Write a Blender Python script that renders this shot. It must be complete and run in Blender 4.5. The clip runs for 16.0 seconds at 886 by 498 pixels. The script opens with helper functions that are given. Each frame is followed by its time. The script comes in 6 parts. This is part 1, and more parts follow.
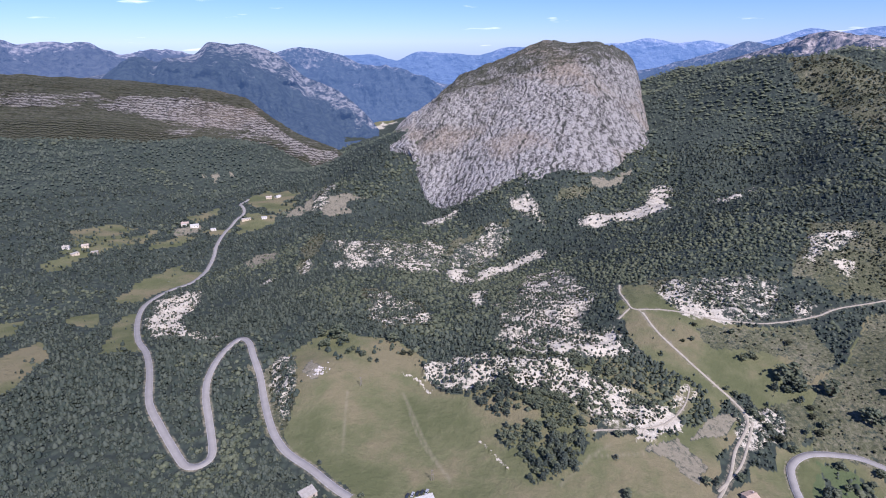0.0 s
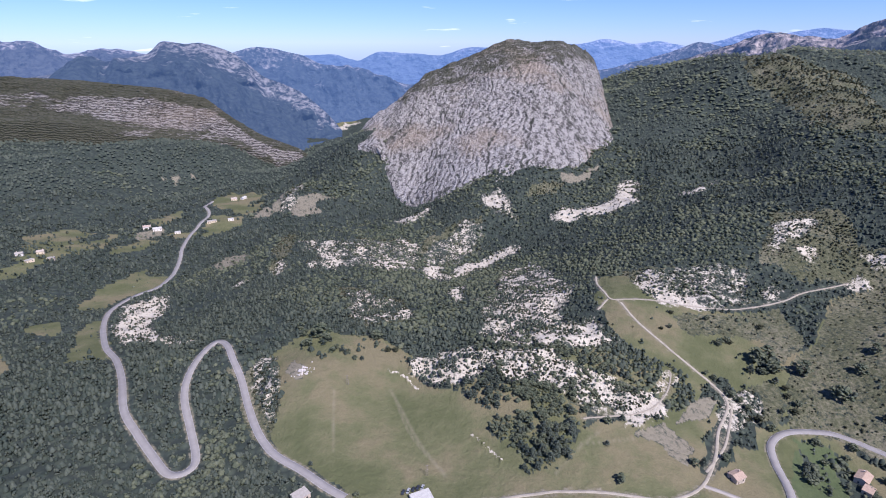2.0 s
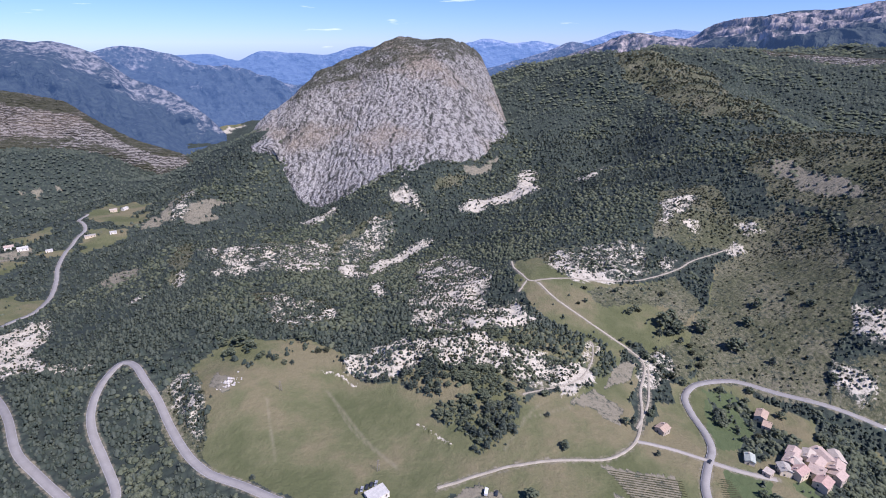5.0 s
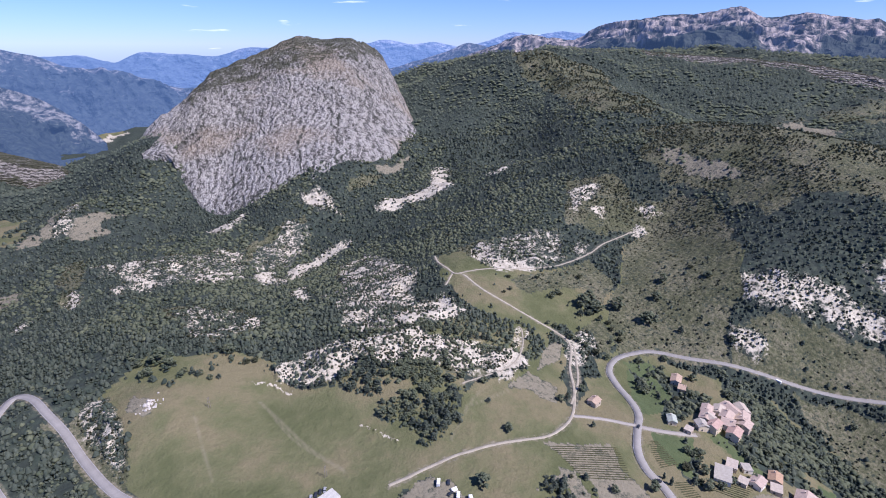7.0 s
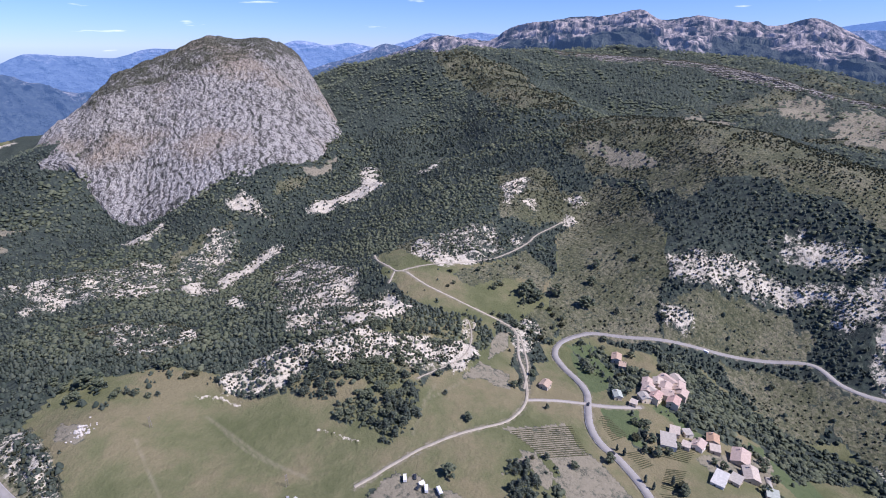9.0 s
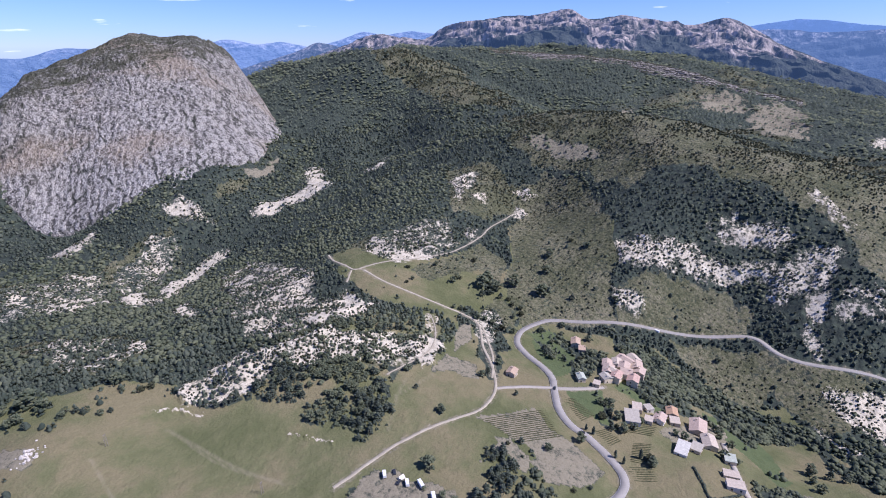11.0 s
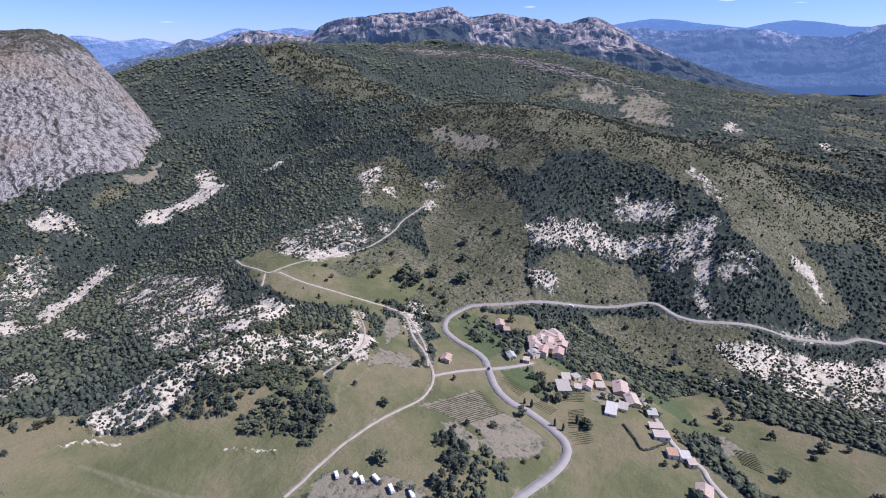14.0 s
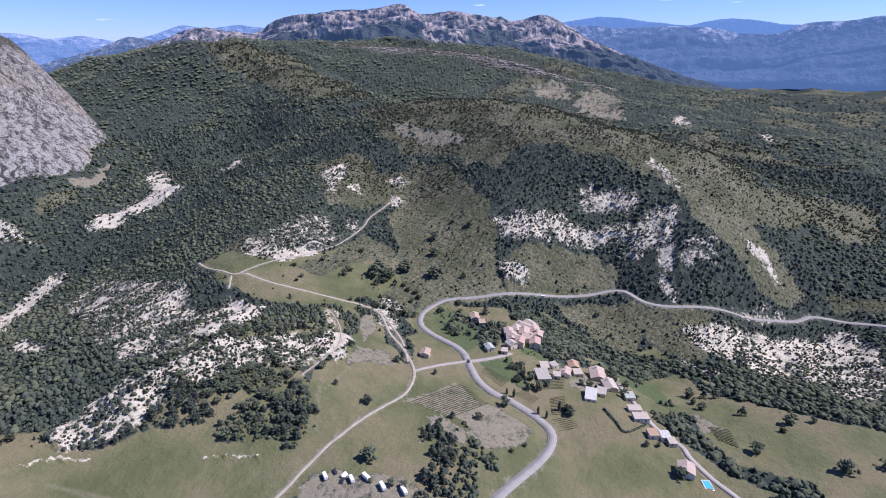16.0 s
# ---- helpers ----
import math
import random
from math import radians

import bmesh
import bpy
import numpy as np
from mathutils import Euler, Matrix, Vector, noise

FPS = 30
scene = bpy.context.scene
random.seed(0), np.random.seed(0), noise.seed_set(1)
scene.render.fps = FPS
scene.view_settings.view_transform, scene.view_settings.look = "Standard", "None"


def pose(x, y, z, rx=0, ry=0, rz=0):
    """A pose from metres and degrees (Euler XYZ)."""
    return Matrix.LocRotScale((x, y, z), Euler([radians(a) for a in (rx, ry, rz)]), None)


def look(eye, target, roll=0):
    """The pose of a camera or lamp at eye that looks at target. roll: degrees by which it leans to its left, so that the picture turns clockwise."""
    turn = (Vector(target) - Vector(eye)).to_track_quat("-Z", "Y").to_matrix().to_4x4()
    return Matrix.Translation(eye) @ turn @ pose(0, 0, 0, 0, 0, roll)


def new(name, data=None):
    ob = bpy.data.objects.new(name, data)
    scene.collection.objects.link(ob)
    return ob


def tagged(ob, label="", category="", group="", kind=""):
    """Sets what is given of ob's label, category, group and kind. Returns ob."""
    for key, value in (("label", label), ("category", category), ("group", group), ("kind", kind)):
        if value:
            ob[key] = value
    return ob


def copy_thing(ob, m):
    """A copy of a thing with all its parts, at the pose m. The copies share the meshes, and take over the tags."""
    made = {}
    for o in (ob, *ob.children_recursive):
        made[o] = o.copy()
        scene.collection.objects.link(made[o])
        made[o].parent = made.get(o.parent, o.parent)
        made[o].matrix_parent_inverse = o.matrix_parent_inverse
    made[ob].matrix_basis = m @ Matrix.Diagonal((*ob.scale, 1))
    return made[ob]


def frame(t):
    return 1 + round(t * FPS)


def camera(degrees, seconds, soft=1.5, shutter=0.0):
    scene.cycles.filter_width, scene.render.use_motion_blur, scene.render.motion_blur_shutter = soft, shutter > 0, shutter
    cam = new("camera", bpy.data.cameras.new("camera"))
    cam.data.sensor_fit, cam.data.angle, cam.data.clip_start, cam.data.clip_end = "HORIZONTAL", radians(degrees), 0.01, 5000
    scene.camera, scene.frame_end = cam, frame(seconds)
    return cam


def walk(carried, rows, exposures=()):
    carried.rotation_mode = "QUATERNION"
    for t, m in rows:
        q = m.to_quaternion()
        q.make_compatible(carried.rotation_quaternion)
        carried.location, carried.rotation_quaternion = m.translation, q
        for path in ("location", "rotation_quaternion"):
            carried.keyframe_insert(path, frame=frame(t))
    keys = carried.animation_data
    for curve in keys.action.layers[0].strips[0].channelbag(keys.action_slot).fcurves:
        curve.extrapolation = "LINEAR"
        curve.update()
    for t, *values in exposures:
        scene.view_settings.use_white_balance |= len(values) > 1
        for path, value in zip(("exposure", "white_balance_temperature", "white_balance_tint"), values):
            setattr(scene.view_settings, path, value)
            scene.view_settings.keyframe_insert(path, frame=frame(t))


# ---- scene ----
# seconds, x, y, z, heading (clockwise from y), pitch, roll
PATH = (
    (0.0, 0.00, 0.00, 256.00, 0.00, -21.51, 0.23),
    (0.5, -3.95, 0.38, 254.46, 1.28, -21.49, 0.15),
    (1.0, -7.85, 0.77, 252.92, 2.64, -21.47, 0.04),
    (1.5, -11.73, 1.16, 251.39, 3.56, -21.46, 0.05),
    (2.0, -15.57, 1.59, 249.86, 4.15, -21.43, 0.06),
    (2.5, -19.38, 2.06, 248.35, 5.14, -21.43, 0.08),
    (3.0, -23.17, 2.60, 246.86, 6.79, -21.39, -0.04),
    (3.5, -26.95, 3.20, 245.38, 8.82, -21.41, -0.04),
    (6.0, -45.57, 7.61, 238.41, 21.26, -21.30, -0.13),
    (6.5, -49.23, 8.82, 237.10, 23.91, -21.25, -0.15),
    (7.0, -52.87, 10.16, 235.83, 26.49, -21.22, -0.14),
    (7.5, -56.47, 11.63, 234.59, 29.26, -21.19, -0.14),
    (8.0, -60.04, 13.23, 233.37, 31.78, -21.16, -0.20),
    (8.5, -63.56, 14.96, 232.19, 33.54, -21.10, -0.15),
    (11.0, -80.15, 25.54, 226.66, 41.80, -21.12, 0.07),
    (11.5, -83.19, 28.02, 225.62, 43.97, -21.14, 0.06),
    (12.0, -86.11, 30.61, 224.58, 45.98, -21.16, 0.04),
    (12.5, -88.88, 33.29, 223.54, 47.70, -21.18, 0.07),
    (13.0, -91.50, 36.07, 222.51, 48.90, -21.20, 0.12),
    (13.5, -93.95, 38.93, 221.48, 51.23, -21.27, 0.12),
    (14.0, -96.21, 41.86, 220.43, 53.83, -21.34, 0.03),
    (14.5, -98.25, 44.84, 219.37, 54.96, -21.41, 0.08),
    (15.0, -100.07, 47.87, 218.28, 56.00, -21.47, 0.10),
    (15.5, -101.64, 50.94, 217.16, 57.31, -21.48, 0.10),
    (16.0, -102.93, 54.01, 216.01, 58.73, -21.52, 0.10),
)
LENS = 80.18

def gaze(x, y, z, heading, pitch, roll):
    a, p = radians(heading), radians(pitch)
    way = Vector((math.sin(a) * math.cos(p), math.cos(a) * math.cos(p), math.sin(p)))
    return look((x, y, z), Vector((x, y, z)) + 100 * way, -roll)


cam = camera(LENS, 16.0, soft=1.0)
walk(cam, [(row[0], gaze(*row[1:])) for row in PATH], [(0, 0.6, 5950, 22), (16, 0.6, 5950, 22)])

# ---- daylight: clear sky, high sun from behind and to the right ----
SUN_TURN, SUN_HEIGHT = 145.0, 50.0
world = bpy.data.worlds.new("sky")
scene.world = world
world.use_nodes = True
wn, wl = world.node_tree.nodes, world.node_tree.links
wn.clear()
sky = wn.new("ShaderNodeTexSky")
sky.sky_type, sky.sun_disc = "NISHITA", False
sky.sun_elevation, sky.sun_rotation = radians(SUN_HEIGHT), radians(SUN_TURN)
sky.altitude, sky.air_density, sky.dust_density, sky.ozone_density = 1500, 1.0, 0.1, 4.0
wb, wo = wn.new("ShaderNodeBackground"), wn.new("ShaderNodeOutputWorld")
wb.inputs["Strength"].default_value = 0.088
tint = wn.new("ShaderNodeMix")
tint.data_type, tint.blend_type = "RGBA", "MULTIPLY"
tint.inputs[0].default_value = 1.0
tint.inputs[7].default_value = (0.57, 0.71, 1.12, 1)
wl.new(sky.outputs[0], tint.inputs[6])
# a few thin clouds low over the horizon
coord, spread = wn.new("ShaderNodeTexCoord"), wn.new("ShaderNodeMapping")
spread.inputs["Scale"].default_value = (7, 7, 60)
wisp, thin, white = wn.new("ShaderNodeTexNoise"), wn.new("ShaderNodeMapRange"), wn.new("ShaderNodeMix")
wisp.inputs["Scale"].default_value, wisp.inputs["Detail"].default_value = 1.3, 5
thin.inputs["From Min"].default_value, thin.inputs["From Max"].default_value, thin.inputs["To Max"].default_value = 0.66, 0.80, 0.7
white.data_type = "RGBA"
white.inputs[7].default_value = (14, 14, 14.5, 1)
wl.new(coord.outputs["Generated"], spread.inputs["Vector"])
wl.new(spread.outputs[0], wisp.inputs["Vector"])
wl.new(wisp.outputs["Fac"], thin.inputs["Value"])
wl.new(thin.outputs["Result"], white.inputs[0])
wl.new(tint.outputs[2], white.inputs[6])
wl.new(white.outputs[2], wb.inputs["Color"])
wl.new(wb.outputs[0], wo.inputs["Surface"])
sun = new("sun", bpy.data.lights.new("sun", "SUN"))
sun.data.energy, sun.data.angle, sun.data.color = 4.25, radians(0.55), (1.0, 0.95, 0.88)
st, sh = radians(SUN_TURN), radians(SUN_HEIGHT)
sun.matrix_world = look((math.sin(st) * math.cos(sh) * 500, math.cos(st) * math.cos(sh) * 500, math.sin(sh) * 500 + 200), (0, 0, 200))


# ---- the lie of the land: spot heights of the plan, area by area ----
MEADOW = ((73, 212, 0), (113, 244, 0), (-25, 345, 3), (-92, 335, 14), (30, 290, 1), (-20, 180, 0), (-60, 240, 4), (60, 120, -4), (120, 150, -8),
          (-98, 352, 17), (-165, 384, 12), (-136, 334, 6), (-123, 388, 9), (49, 356, 16), (106, 385, 16), (143, 450, -4), (222, 354, -11),
          (187, 479, 8), (195, 255, -14), (155, 127, -17), (-60, 438, 10), (-111, 409, 15))
VILLAGE = ((263, 202, -24), (295, 265, -33), (250, 130, -30), (220, 136, -24), (291, 70, -46), (373, 102, -64), (370, 69, -54),
           (206, 105, -20), (176, 52, -20), (236, 56, -28), (433, 148, -31), (447, 156, -33), (424, 227, -17), (335, 195, -48), (290, 218, -28), (305, 200, -34),
           (543, -36, -68), (500, -110, -62), (325, -46, -30), (430, 20, -66), (480, 30, -60))
RIGHT_SLOPE = ((430, 255, 14), (514, 76, 7), (535, 205, 34), (560, 211, 58), (418, 391, 10), (476, 459, 11), (454, 477, 13),
               (419, 522, 29), (425, 633, 39), 
               (707, -49, -18), (640, -95, -34))
MIDDLE = ((524, 896, 10), (473, 879, 14), (650, 1052, 46), (768, 1163, 98), (322, 983, 17), (291, 853, -12),
          (98, 786, -58), (103, 822, -30), (-58, 744, -44), (-119, 730, -33), (-138, 662, -27), (-31, 561, -19), (-242, 1069, -41),
          (72, 972, -18), (151, 933, 7), (227, 953, 21), (304, 1008, 29), (386, 1090, 31), (450, 1164, 34), (-10, 1033, -51), (-41, 1087, -39),
          (-68, 1172, -12), (-92, 1226, 14), (150, 1300, 30), (300, 1400, 50),
          (-277, 1407, -40), (-222, 1414, -16), (-165, 1428, 10), (-112, 1436, 40))
LEFT_VALLEY = ((-167, 268, 0), (-290, 471, -21), (-407, 748, -60), (-494, 908, -58), (-318, 1167, -70), (-400, 428, -12), (-644, 713, -28),
               (-562, 713, -30), (-856, 1068, -39), (-765, 1195, -41), (-631, 1263, -70), (-1177, 1404, 0), (-929, 1633, -26), (-612, 1718, -51),
               (-381, 1565, -101), (-268, 1340, -62), (-150, 1275, 6), (-258, 249, 8), (-256, 306, 4), (-403, 575, -35))
FAR = ((-620, 4115, -311), (-393, 4559, -260), (-681, 3483, -351), (-250, 1750, -170), (-320, 2100, -250), (-150, 1850, -130), (-520, 2400, -290), (0, 2250, -160), (-760, 2350, -240),
       (685, 1875, 121), (906, 1710, 193), 
       (1575, 2222, 194), (1500, 739, 21),
       (1917, 622, 15), (2693, 1154, 143))
FAR_EAST = ((3132, 719, 3), (3681, 406, -73), (1768, 307, 2), (1378, 78, -23), (1171, -51, -22), (1058, -136, -20), (3181, 234, -55),
       (3480, -155, -61), (2858, -349, -49), (2066, -176, -72), (1500, 2600, 60), (300, 3000, -150), (-1800, 2600, -50))
BEHIND = ((-50, -300, -20), (-300, -60, 0), (-600, -600, 0), (500, -700, -40), (-1800, 400, 20), (0, -3000, 0), (-3500, -1500, 0), (3500, -2500, -60),
          (-60, 20, -5), (-100, 100, 0), (0, 60, -4), (-2500, 2000, 0), (-4000, 1500, 0), (4200, -1500, -60))
CRESTS = ((1032, 1377, 196), (1288, 1684, 166), (1083, 1265, 149), (1289, 1483, 128), (1737, 1954, 229), (1010, 1055, 137), (1265, 1294, 60), (1849, 1841, 194), (926, 847, 100), (1237, 1098, 9), (1948, 1682, 209), (738, 615, 118), (1137, 898, 18), (844, 690, 99), (2027, 1545, 194), (696, 475, 133), (1175, 747, 20), (809, 539, 106), (2130, 1312, 156), (707, 412, 125), (1221, 658, -2), (824, 468, 101), (2175, 1143, 119), (721, 328, 117), (1227, 515, -13), (843, 373, 86), (2203, 903, 79), (720, 248, 98), (1169, 369, -25), (846, 282, 66), (2222, 688, 37), (716, 176, 83), (1095, 245, -36), (844, 200, 46), (710, 113, 70), (1008, 144, -29), (839, 126, 36))
HUB = (-50.0, 25.0)


def chart(x, y):
    """Bearing and logarithm of the distance from the middle of the flight."""
    dx, dy = np.asarray(x, float) - HUB[0], np.asarray(y, float) - HUB[1]
    return np.arctan2(dx, dy), np.log(np.hypot(dx, dy) + 30.0)


def bend(d2):
    return 0.5 * d2 * np.log(d2 + 1e-9)


SPOTS = np.array(MEADOW + VILLAGE + RIGHT_SLOPE + MIDDLE + LEFT_VALLEY + FAR + FAR_EAST + BEHIND + CRESTS, float)
SA, SR = chart(SPOTS[:, 0], SPOTS[:, 1])
SN = len(SPOTS)
SK = np.zeros((SN + 3, SN + 3))
SK[:SN, :SN] = bend((SA[:, None] - SA) ** 2 + (SR[:, None] - SR) ** 2) + 0.0015 * np.eye(SN)
SK[:SN, SN:] = np.stack([np.ones(SN), SA, SR], 1)
SK[SN:, :SN] = SK[:SN, SN:].T
SW = np.linalg.solve(SK, np.concatenate([SPOTS[:, 2], np.zeros(3)]))


def lattice(seed):
    return np.random.RandomState(seed).rand(256, 256) * 2 - 1


LATTICE = lattice(7)


def value_noise(x, y):
    """Smooth noise in [-1, 1] with a cell of 1."""
    xi, yi = np.floor(x), np.floor(y)
    fx, fy = x - xi, y - yi
    fx, fy = fx * fx * (3 - 2 * fx), fy * fy * (3 - 2 * fy)
    i, j = xi.astype(int) & 255, yi.astype(int) & 255
    i1, j1 = (i + 1) & 255, (j + 1) & 255
    return (LATTICE[i, j] * (1 - fx) + LATTICE[i1, j] * fx) * (1 - fy) + (LATTICE[i, j1] * (1 - fx) + LATTICE[i1, j1] * fx) * fy


def fbm(x, y, cell, octaves=4, gain=0.5):
    x, y = np.asarray(x, float), np.asarray(y, float)
    total, amp = 0.0, 1.0
    for k in range(octaves):
        total = total + amp * value_noise(x / cell + 17.3 * k, y / cell - 9.1 * k)
        cell, amp = cell / 2.03, amp * gain
    return total


def ridged(x, y, cell, octaves=3):
    x, y = np.asarray(x, float), np.asarray(y, float)
    total, amp = 0.0, 1.0
    for k in range(octaves):
        total = total + amp * (1 - 2 * np.abs(value_noise(x / cell + 5.7 * k, y / cell + 3.3 * k)))
        cell, amp = cell / 2.1, amp * 0.5
    return total


def land(x, y):
    """Height of the bare land without its fine relief."""
    x, y = np.asarray(x, float), np.asarray(y, float)
    shape = x.shape
    a, r = chart(x.ravel(), y.ravel())
    z = np.empty(a.shape)
    for s in range(0, len(a), 20000):
        e = slice(s, s + 20000)
        z[e] = bend((a[e, None] - SA) ** 2 + (r[e, None] - SR) ** 2) @ SW[:SN] + SW[SN] + SW[SN + 1] * a[e] + SW[SN + 2] * r[e]
    # the land behind the flight evens out
    w = np.clip((np.abs(np.degrees(a)) - 118) / 50, 0, 1)
    w = w * w * (3 - 2 * w)
    z = z * (1 - w) - 8 * w
    return z.reshape(shape)


# ---- materials ----
def shader(name, rough=0.9, spec=0.2):
    m = bpy.data.materials.new(name)
    m.use_nodes = True
    nt = m.node_tree
    b = nt.nodes["Principled BSDF"]
    b.inputs["Roughness"].default_value = rough
    b.inputs["Specular IOR Level"].default_value = spec
    return m, nt, b


def noise_node(nt, scale, detail=4.0, rough=0.6, vector=None):
    n = nt.nodes.new("ShaderNodeTexNoise")
    n.inputs["Scale"].default_value, n.inputs["Detail"].default_value, n.inputs["Roughness"].default_value = scale, detail, rough
    if vector is not None:
        nt.links.new(vector, n.inputs["Vector"])
    return n.outputs["Fac"]


def ramp(nt, fac, stops):
    n = nt.nodes.new("ShaderNodeValToRGB")
    while len(n.color_ramp.elements) < len(stops):
        n.color_ramp.elements.new(0.5)
    for e, (p, c) in zip(n.color_ramp.elements, stops):
        e.position = p
        e.color = (*c, 1) if len(c) == 3 else c
    nt.links.new(fac, n.inputs["Fac"])
    return n.outputs["Color"]


def blend(nt, fac, a, b):
    n = nt.nodes.new("ShaderNodeMix")
    n.data_type = "RGBA"
    if isinstance(fac, float):
        n.inputs[0].default_value = fac
    else:
        nt.links.new(fac, n.inputs[0])
    for socket, v in ((n.inputs[6], a), (n.inputs[7], b)):
        if isinstance(v, tuple):
            socket.default_value = (*v, 1)
        else:
            nt.links.new(v, socket)
    return n.outputs[2]


def maths(nt, op, a, b=0.0, clamp=False):
    n = nt.nodes.new("ShaderNodeMath")
    n.operation, n.use_clamp = op, clamp
    for socket, v in ((n.inputs[0], a), (n.inputs[1], b)):
        if isinstance(v, (int, float)):
            socket.default_value = v
        else:
            nt.links.new(v, socket)
    return n.outputs[0]


def remap(nt, v, lo, hi, out_lo=0.0, out_hi=1.0):
    n = nt.nodes.new("ShaderNodeMapRange")
    n.inputs["From Min"].default_value, n.inputs["From Max"].default_value = lo, hi
    n.inputs["To Min"].default_value, n.inputs["To Max"].default_value = out_lo, out_hi
    nt.links.new(v, n.inputs["Value"])
    return n.outputs["Result"]


def attribute(nt, name):
    n = nt.nodes.new("ShaderNodeAttribute")
    n.attribute_name = name
    return n.outputs["Fac"]


def place(nt, scale=(1, 1, 1), turn=(0, 0, 0)):
    g = nt.nodes.new("ShaderNodeNewGeometry")
    m = nt.nodes.new("ShaderNodeMapping")
    m.inputs["Scale"].default_value = scale
    m.inputs["Rotation"].default_value = [radians(a) for a in turn]
    nt.links.new(g.outputs["Position"], m.inputs["Vector"])
    return m.outputs["Vector"]


def bump(nt, b, height, strength, distance):
    n = nt.nodes.new("ShaderNodeBump")
    n.inputs["Strength"].default_value, n.inputs["Distance"].default_value = strength, distance
    nt.links.new(height, n.inputs["Height"])
    nt.links.new(n.outputs["Normal"], b.inputs["Normal"])


def plain(name, colour, rough=0.8, grain=0.25, scale=1.5, metal=0.0, spec=0.3):
    """A plain surface with grain and slow stains."""
    m, nt, b = shader(name, rough, spec)
    p = place(nt)
    fine, slow = noise_node(nt, scale * 6, 3, 0.7, p), noise_node(nt, scale * 0.7, 3, 0.5, p)
    dark = tuple(c * (1 - grain) for c in colour)
    light = tuple(min(1, c * (1 + grain * 0.7)) for c in colour)
    c = blend(nt, remap(nt, maths(nt, "ADD", fine, slow), 0.7, 1.3), dark, light)
    nt.links.new(c, b.inputs["Base Color"])
    b.inputs["Metallic"].default_value = metal
    return m


def ground_material():
    m, nt, b = shader("ground", 0.95, 0.1)
    p = place(nt)
    fine, mid, slow = noise_node(nt, 0.9, 3, 0.7, p), noise_node(nt, 0.12, 4, 0.6, p), noise_node(nt, 0.018, 4, 0.55, p)
    tuft = noise_node(nt, 0.35, 5, 0.75, p)
    # ground below the trees
    # undergrowth and saplings: small rounded clumps of many greens, darker towards their edges
    clump = nt.nodes.new("ShaderNodeTexVoronoi")
    clump.inputs["Scale"].default_value = 0.17
    flat = place(nt, (1, 1, 0.0))
    nt.links.new(flat, clump.inputs["Vector"])
    split = nt.nodes.new("ShaderNodeSeparateColor")
    nt.links.new(clump.outputs["Color"], split.inputs[0])
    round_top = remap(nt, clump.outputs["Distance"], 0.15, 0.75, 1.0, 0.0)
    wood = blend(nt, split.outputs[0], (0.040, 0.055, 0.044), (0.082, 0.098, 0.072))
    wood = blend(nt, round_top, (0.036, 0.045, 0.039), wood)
    wood = blend(nt, remap(nt, maths(nt, "ADD", mid, maths(nt, "MULTIPLY", tuft, 0.5)), 0.88, 1.05, 0.0, 0.35), wood, (0.16, 0.155, 0.115))
    wide = maths(nt, "ADD", maths(nt, "MULTIPLY", maths(nt, "SUBTRACT", slow, 0.5), 1.7), 0.5)
    grass = ramp(nt, maths(nt, "ADD", maths(nt, "MULTIPLY", wide, 0.75), maths(nt, "MULTIPLY", mid, 0.25)),
                 ((0.34, (0.103, 0.111, 0.053)), (0.48, (0.139, 0.140, 0.072)), (0.64, (0.194, 0.167, 0.099))))
    grass = blend(nt, maths(nt, "MULTIPLY", remap(nt, fine, 0.35, 0.7), 0.35), grass, (0.075, 0.088, 0.042))
    heath = ramp(nt, maths(nt, "ADD", maths(nt, "MULTIPLY", slow, 0.35), maths(nt, "MULTIPLY", tuft, 0.65)),
                 ((0.38, (0.048, 0.056, 0.031)), (0.49, (0.094, 0.097, 0.056)), (0.62, (0.184, 0.170, 0.116))))
    soil = blend(nt, tuft, (0.155, 0.142, 0.098), (0.275, 0.245, 0.182))
    scree = ramp(nt, maths(nt, "ADD", maths(nt, "MULTIPLY", mid, 0.5), maths(nt, "MULTIPLY", fine, 0.5)),
                 ((0.3, (0.25, 0.22, 0.17)), (0.48, (0.46, 0.415, 0.33)), (0.66, (0.60, 0.555, 0.455))))
    edge = maths(nt, "ADD", maths(nt, "MULTIPLY", maths(nt, "SUBTRACT", tuft, 0.5), 2.4), maths(nt, "MULTIPLY", maths(nt, "SUBTRACT", mid, 0.5), 1.8))

    def mask(name, width=0.16):
        a = attribute(nt, name)
        return maths(nt, "MULTIPLY", remap(nt, maths(nt, "ADD", a, edge), 0.5 - width, 0.5 + width), remap(nt, a, 0.12, 0.35), True)

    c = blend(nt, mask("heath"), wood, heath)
    c = blend(nt, remap(nt, maths(nt, "ADD", attribute(nt, "grass"), maths(nt, "MULTIPLY", maths(nt, "SUBTRACT", tuft, 0.5), 0.6)), 0.3, 0.7), c, grass)
    c = blend(nt, remap(nt, attribute(nt, "lawn"), 0.3, 0.7), c, blend(nt, mid, (0.066, 0.092, 0.042), (0.11, 0.132, 0.064)))
    c = blend(nt, maths(nt, "MULTIPLY", attribute(nt, "worn"), 0.5), c, blend(nt, fine, (0.20, 0.175, 0.115), (0.34, 0.30, 0.22)))
    c = blend(nt, mask("soil", 0.3), c, soil)
    c = blend(nt, mask("scree"), c, scree)
    nt.links.new(c, b.inputs["Base Color"])
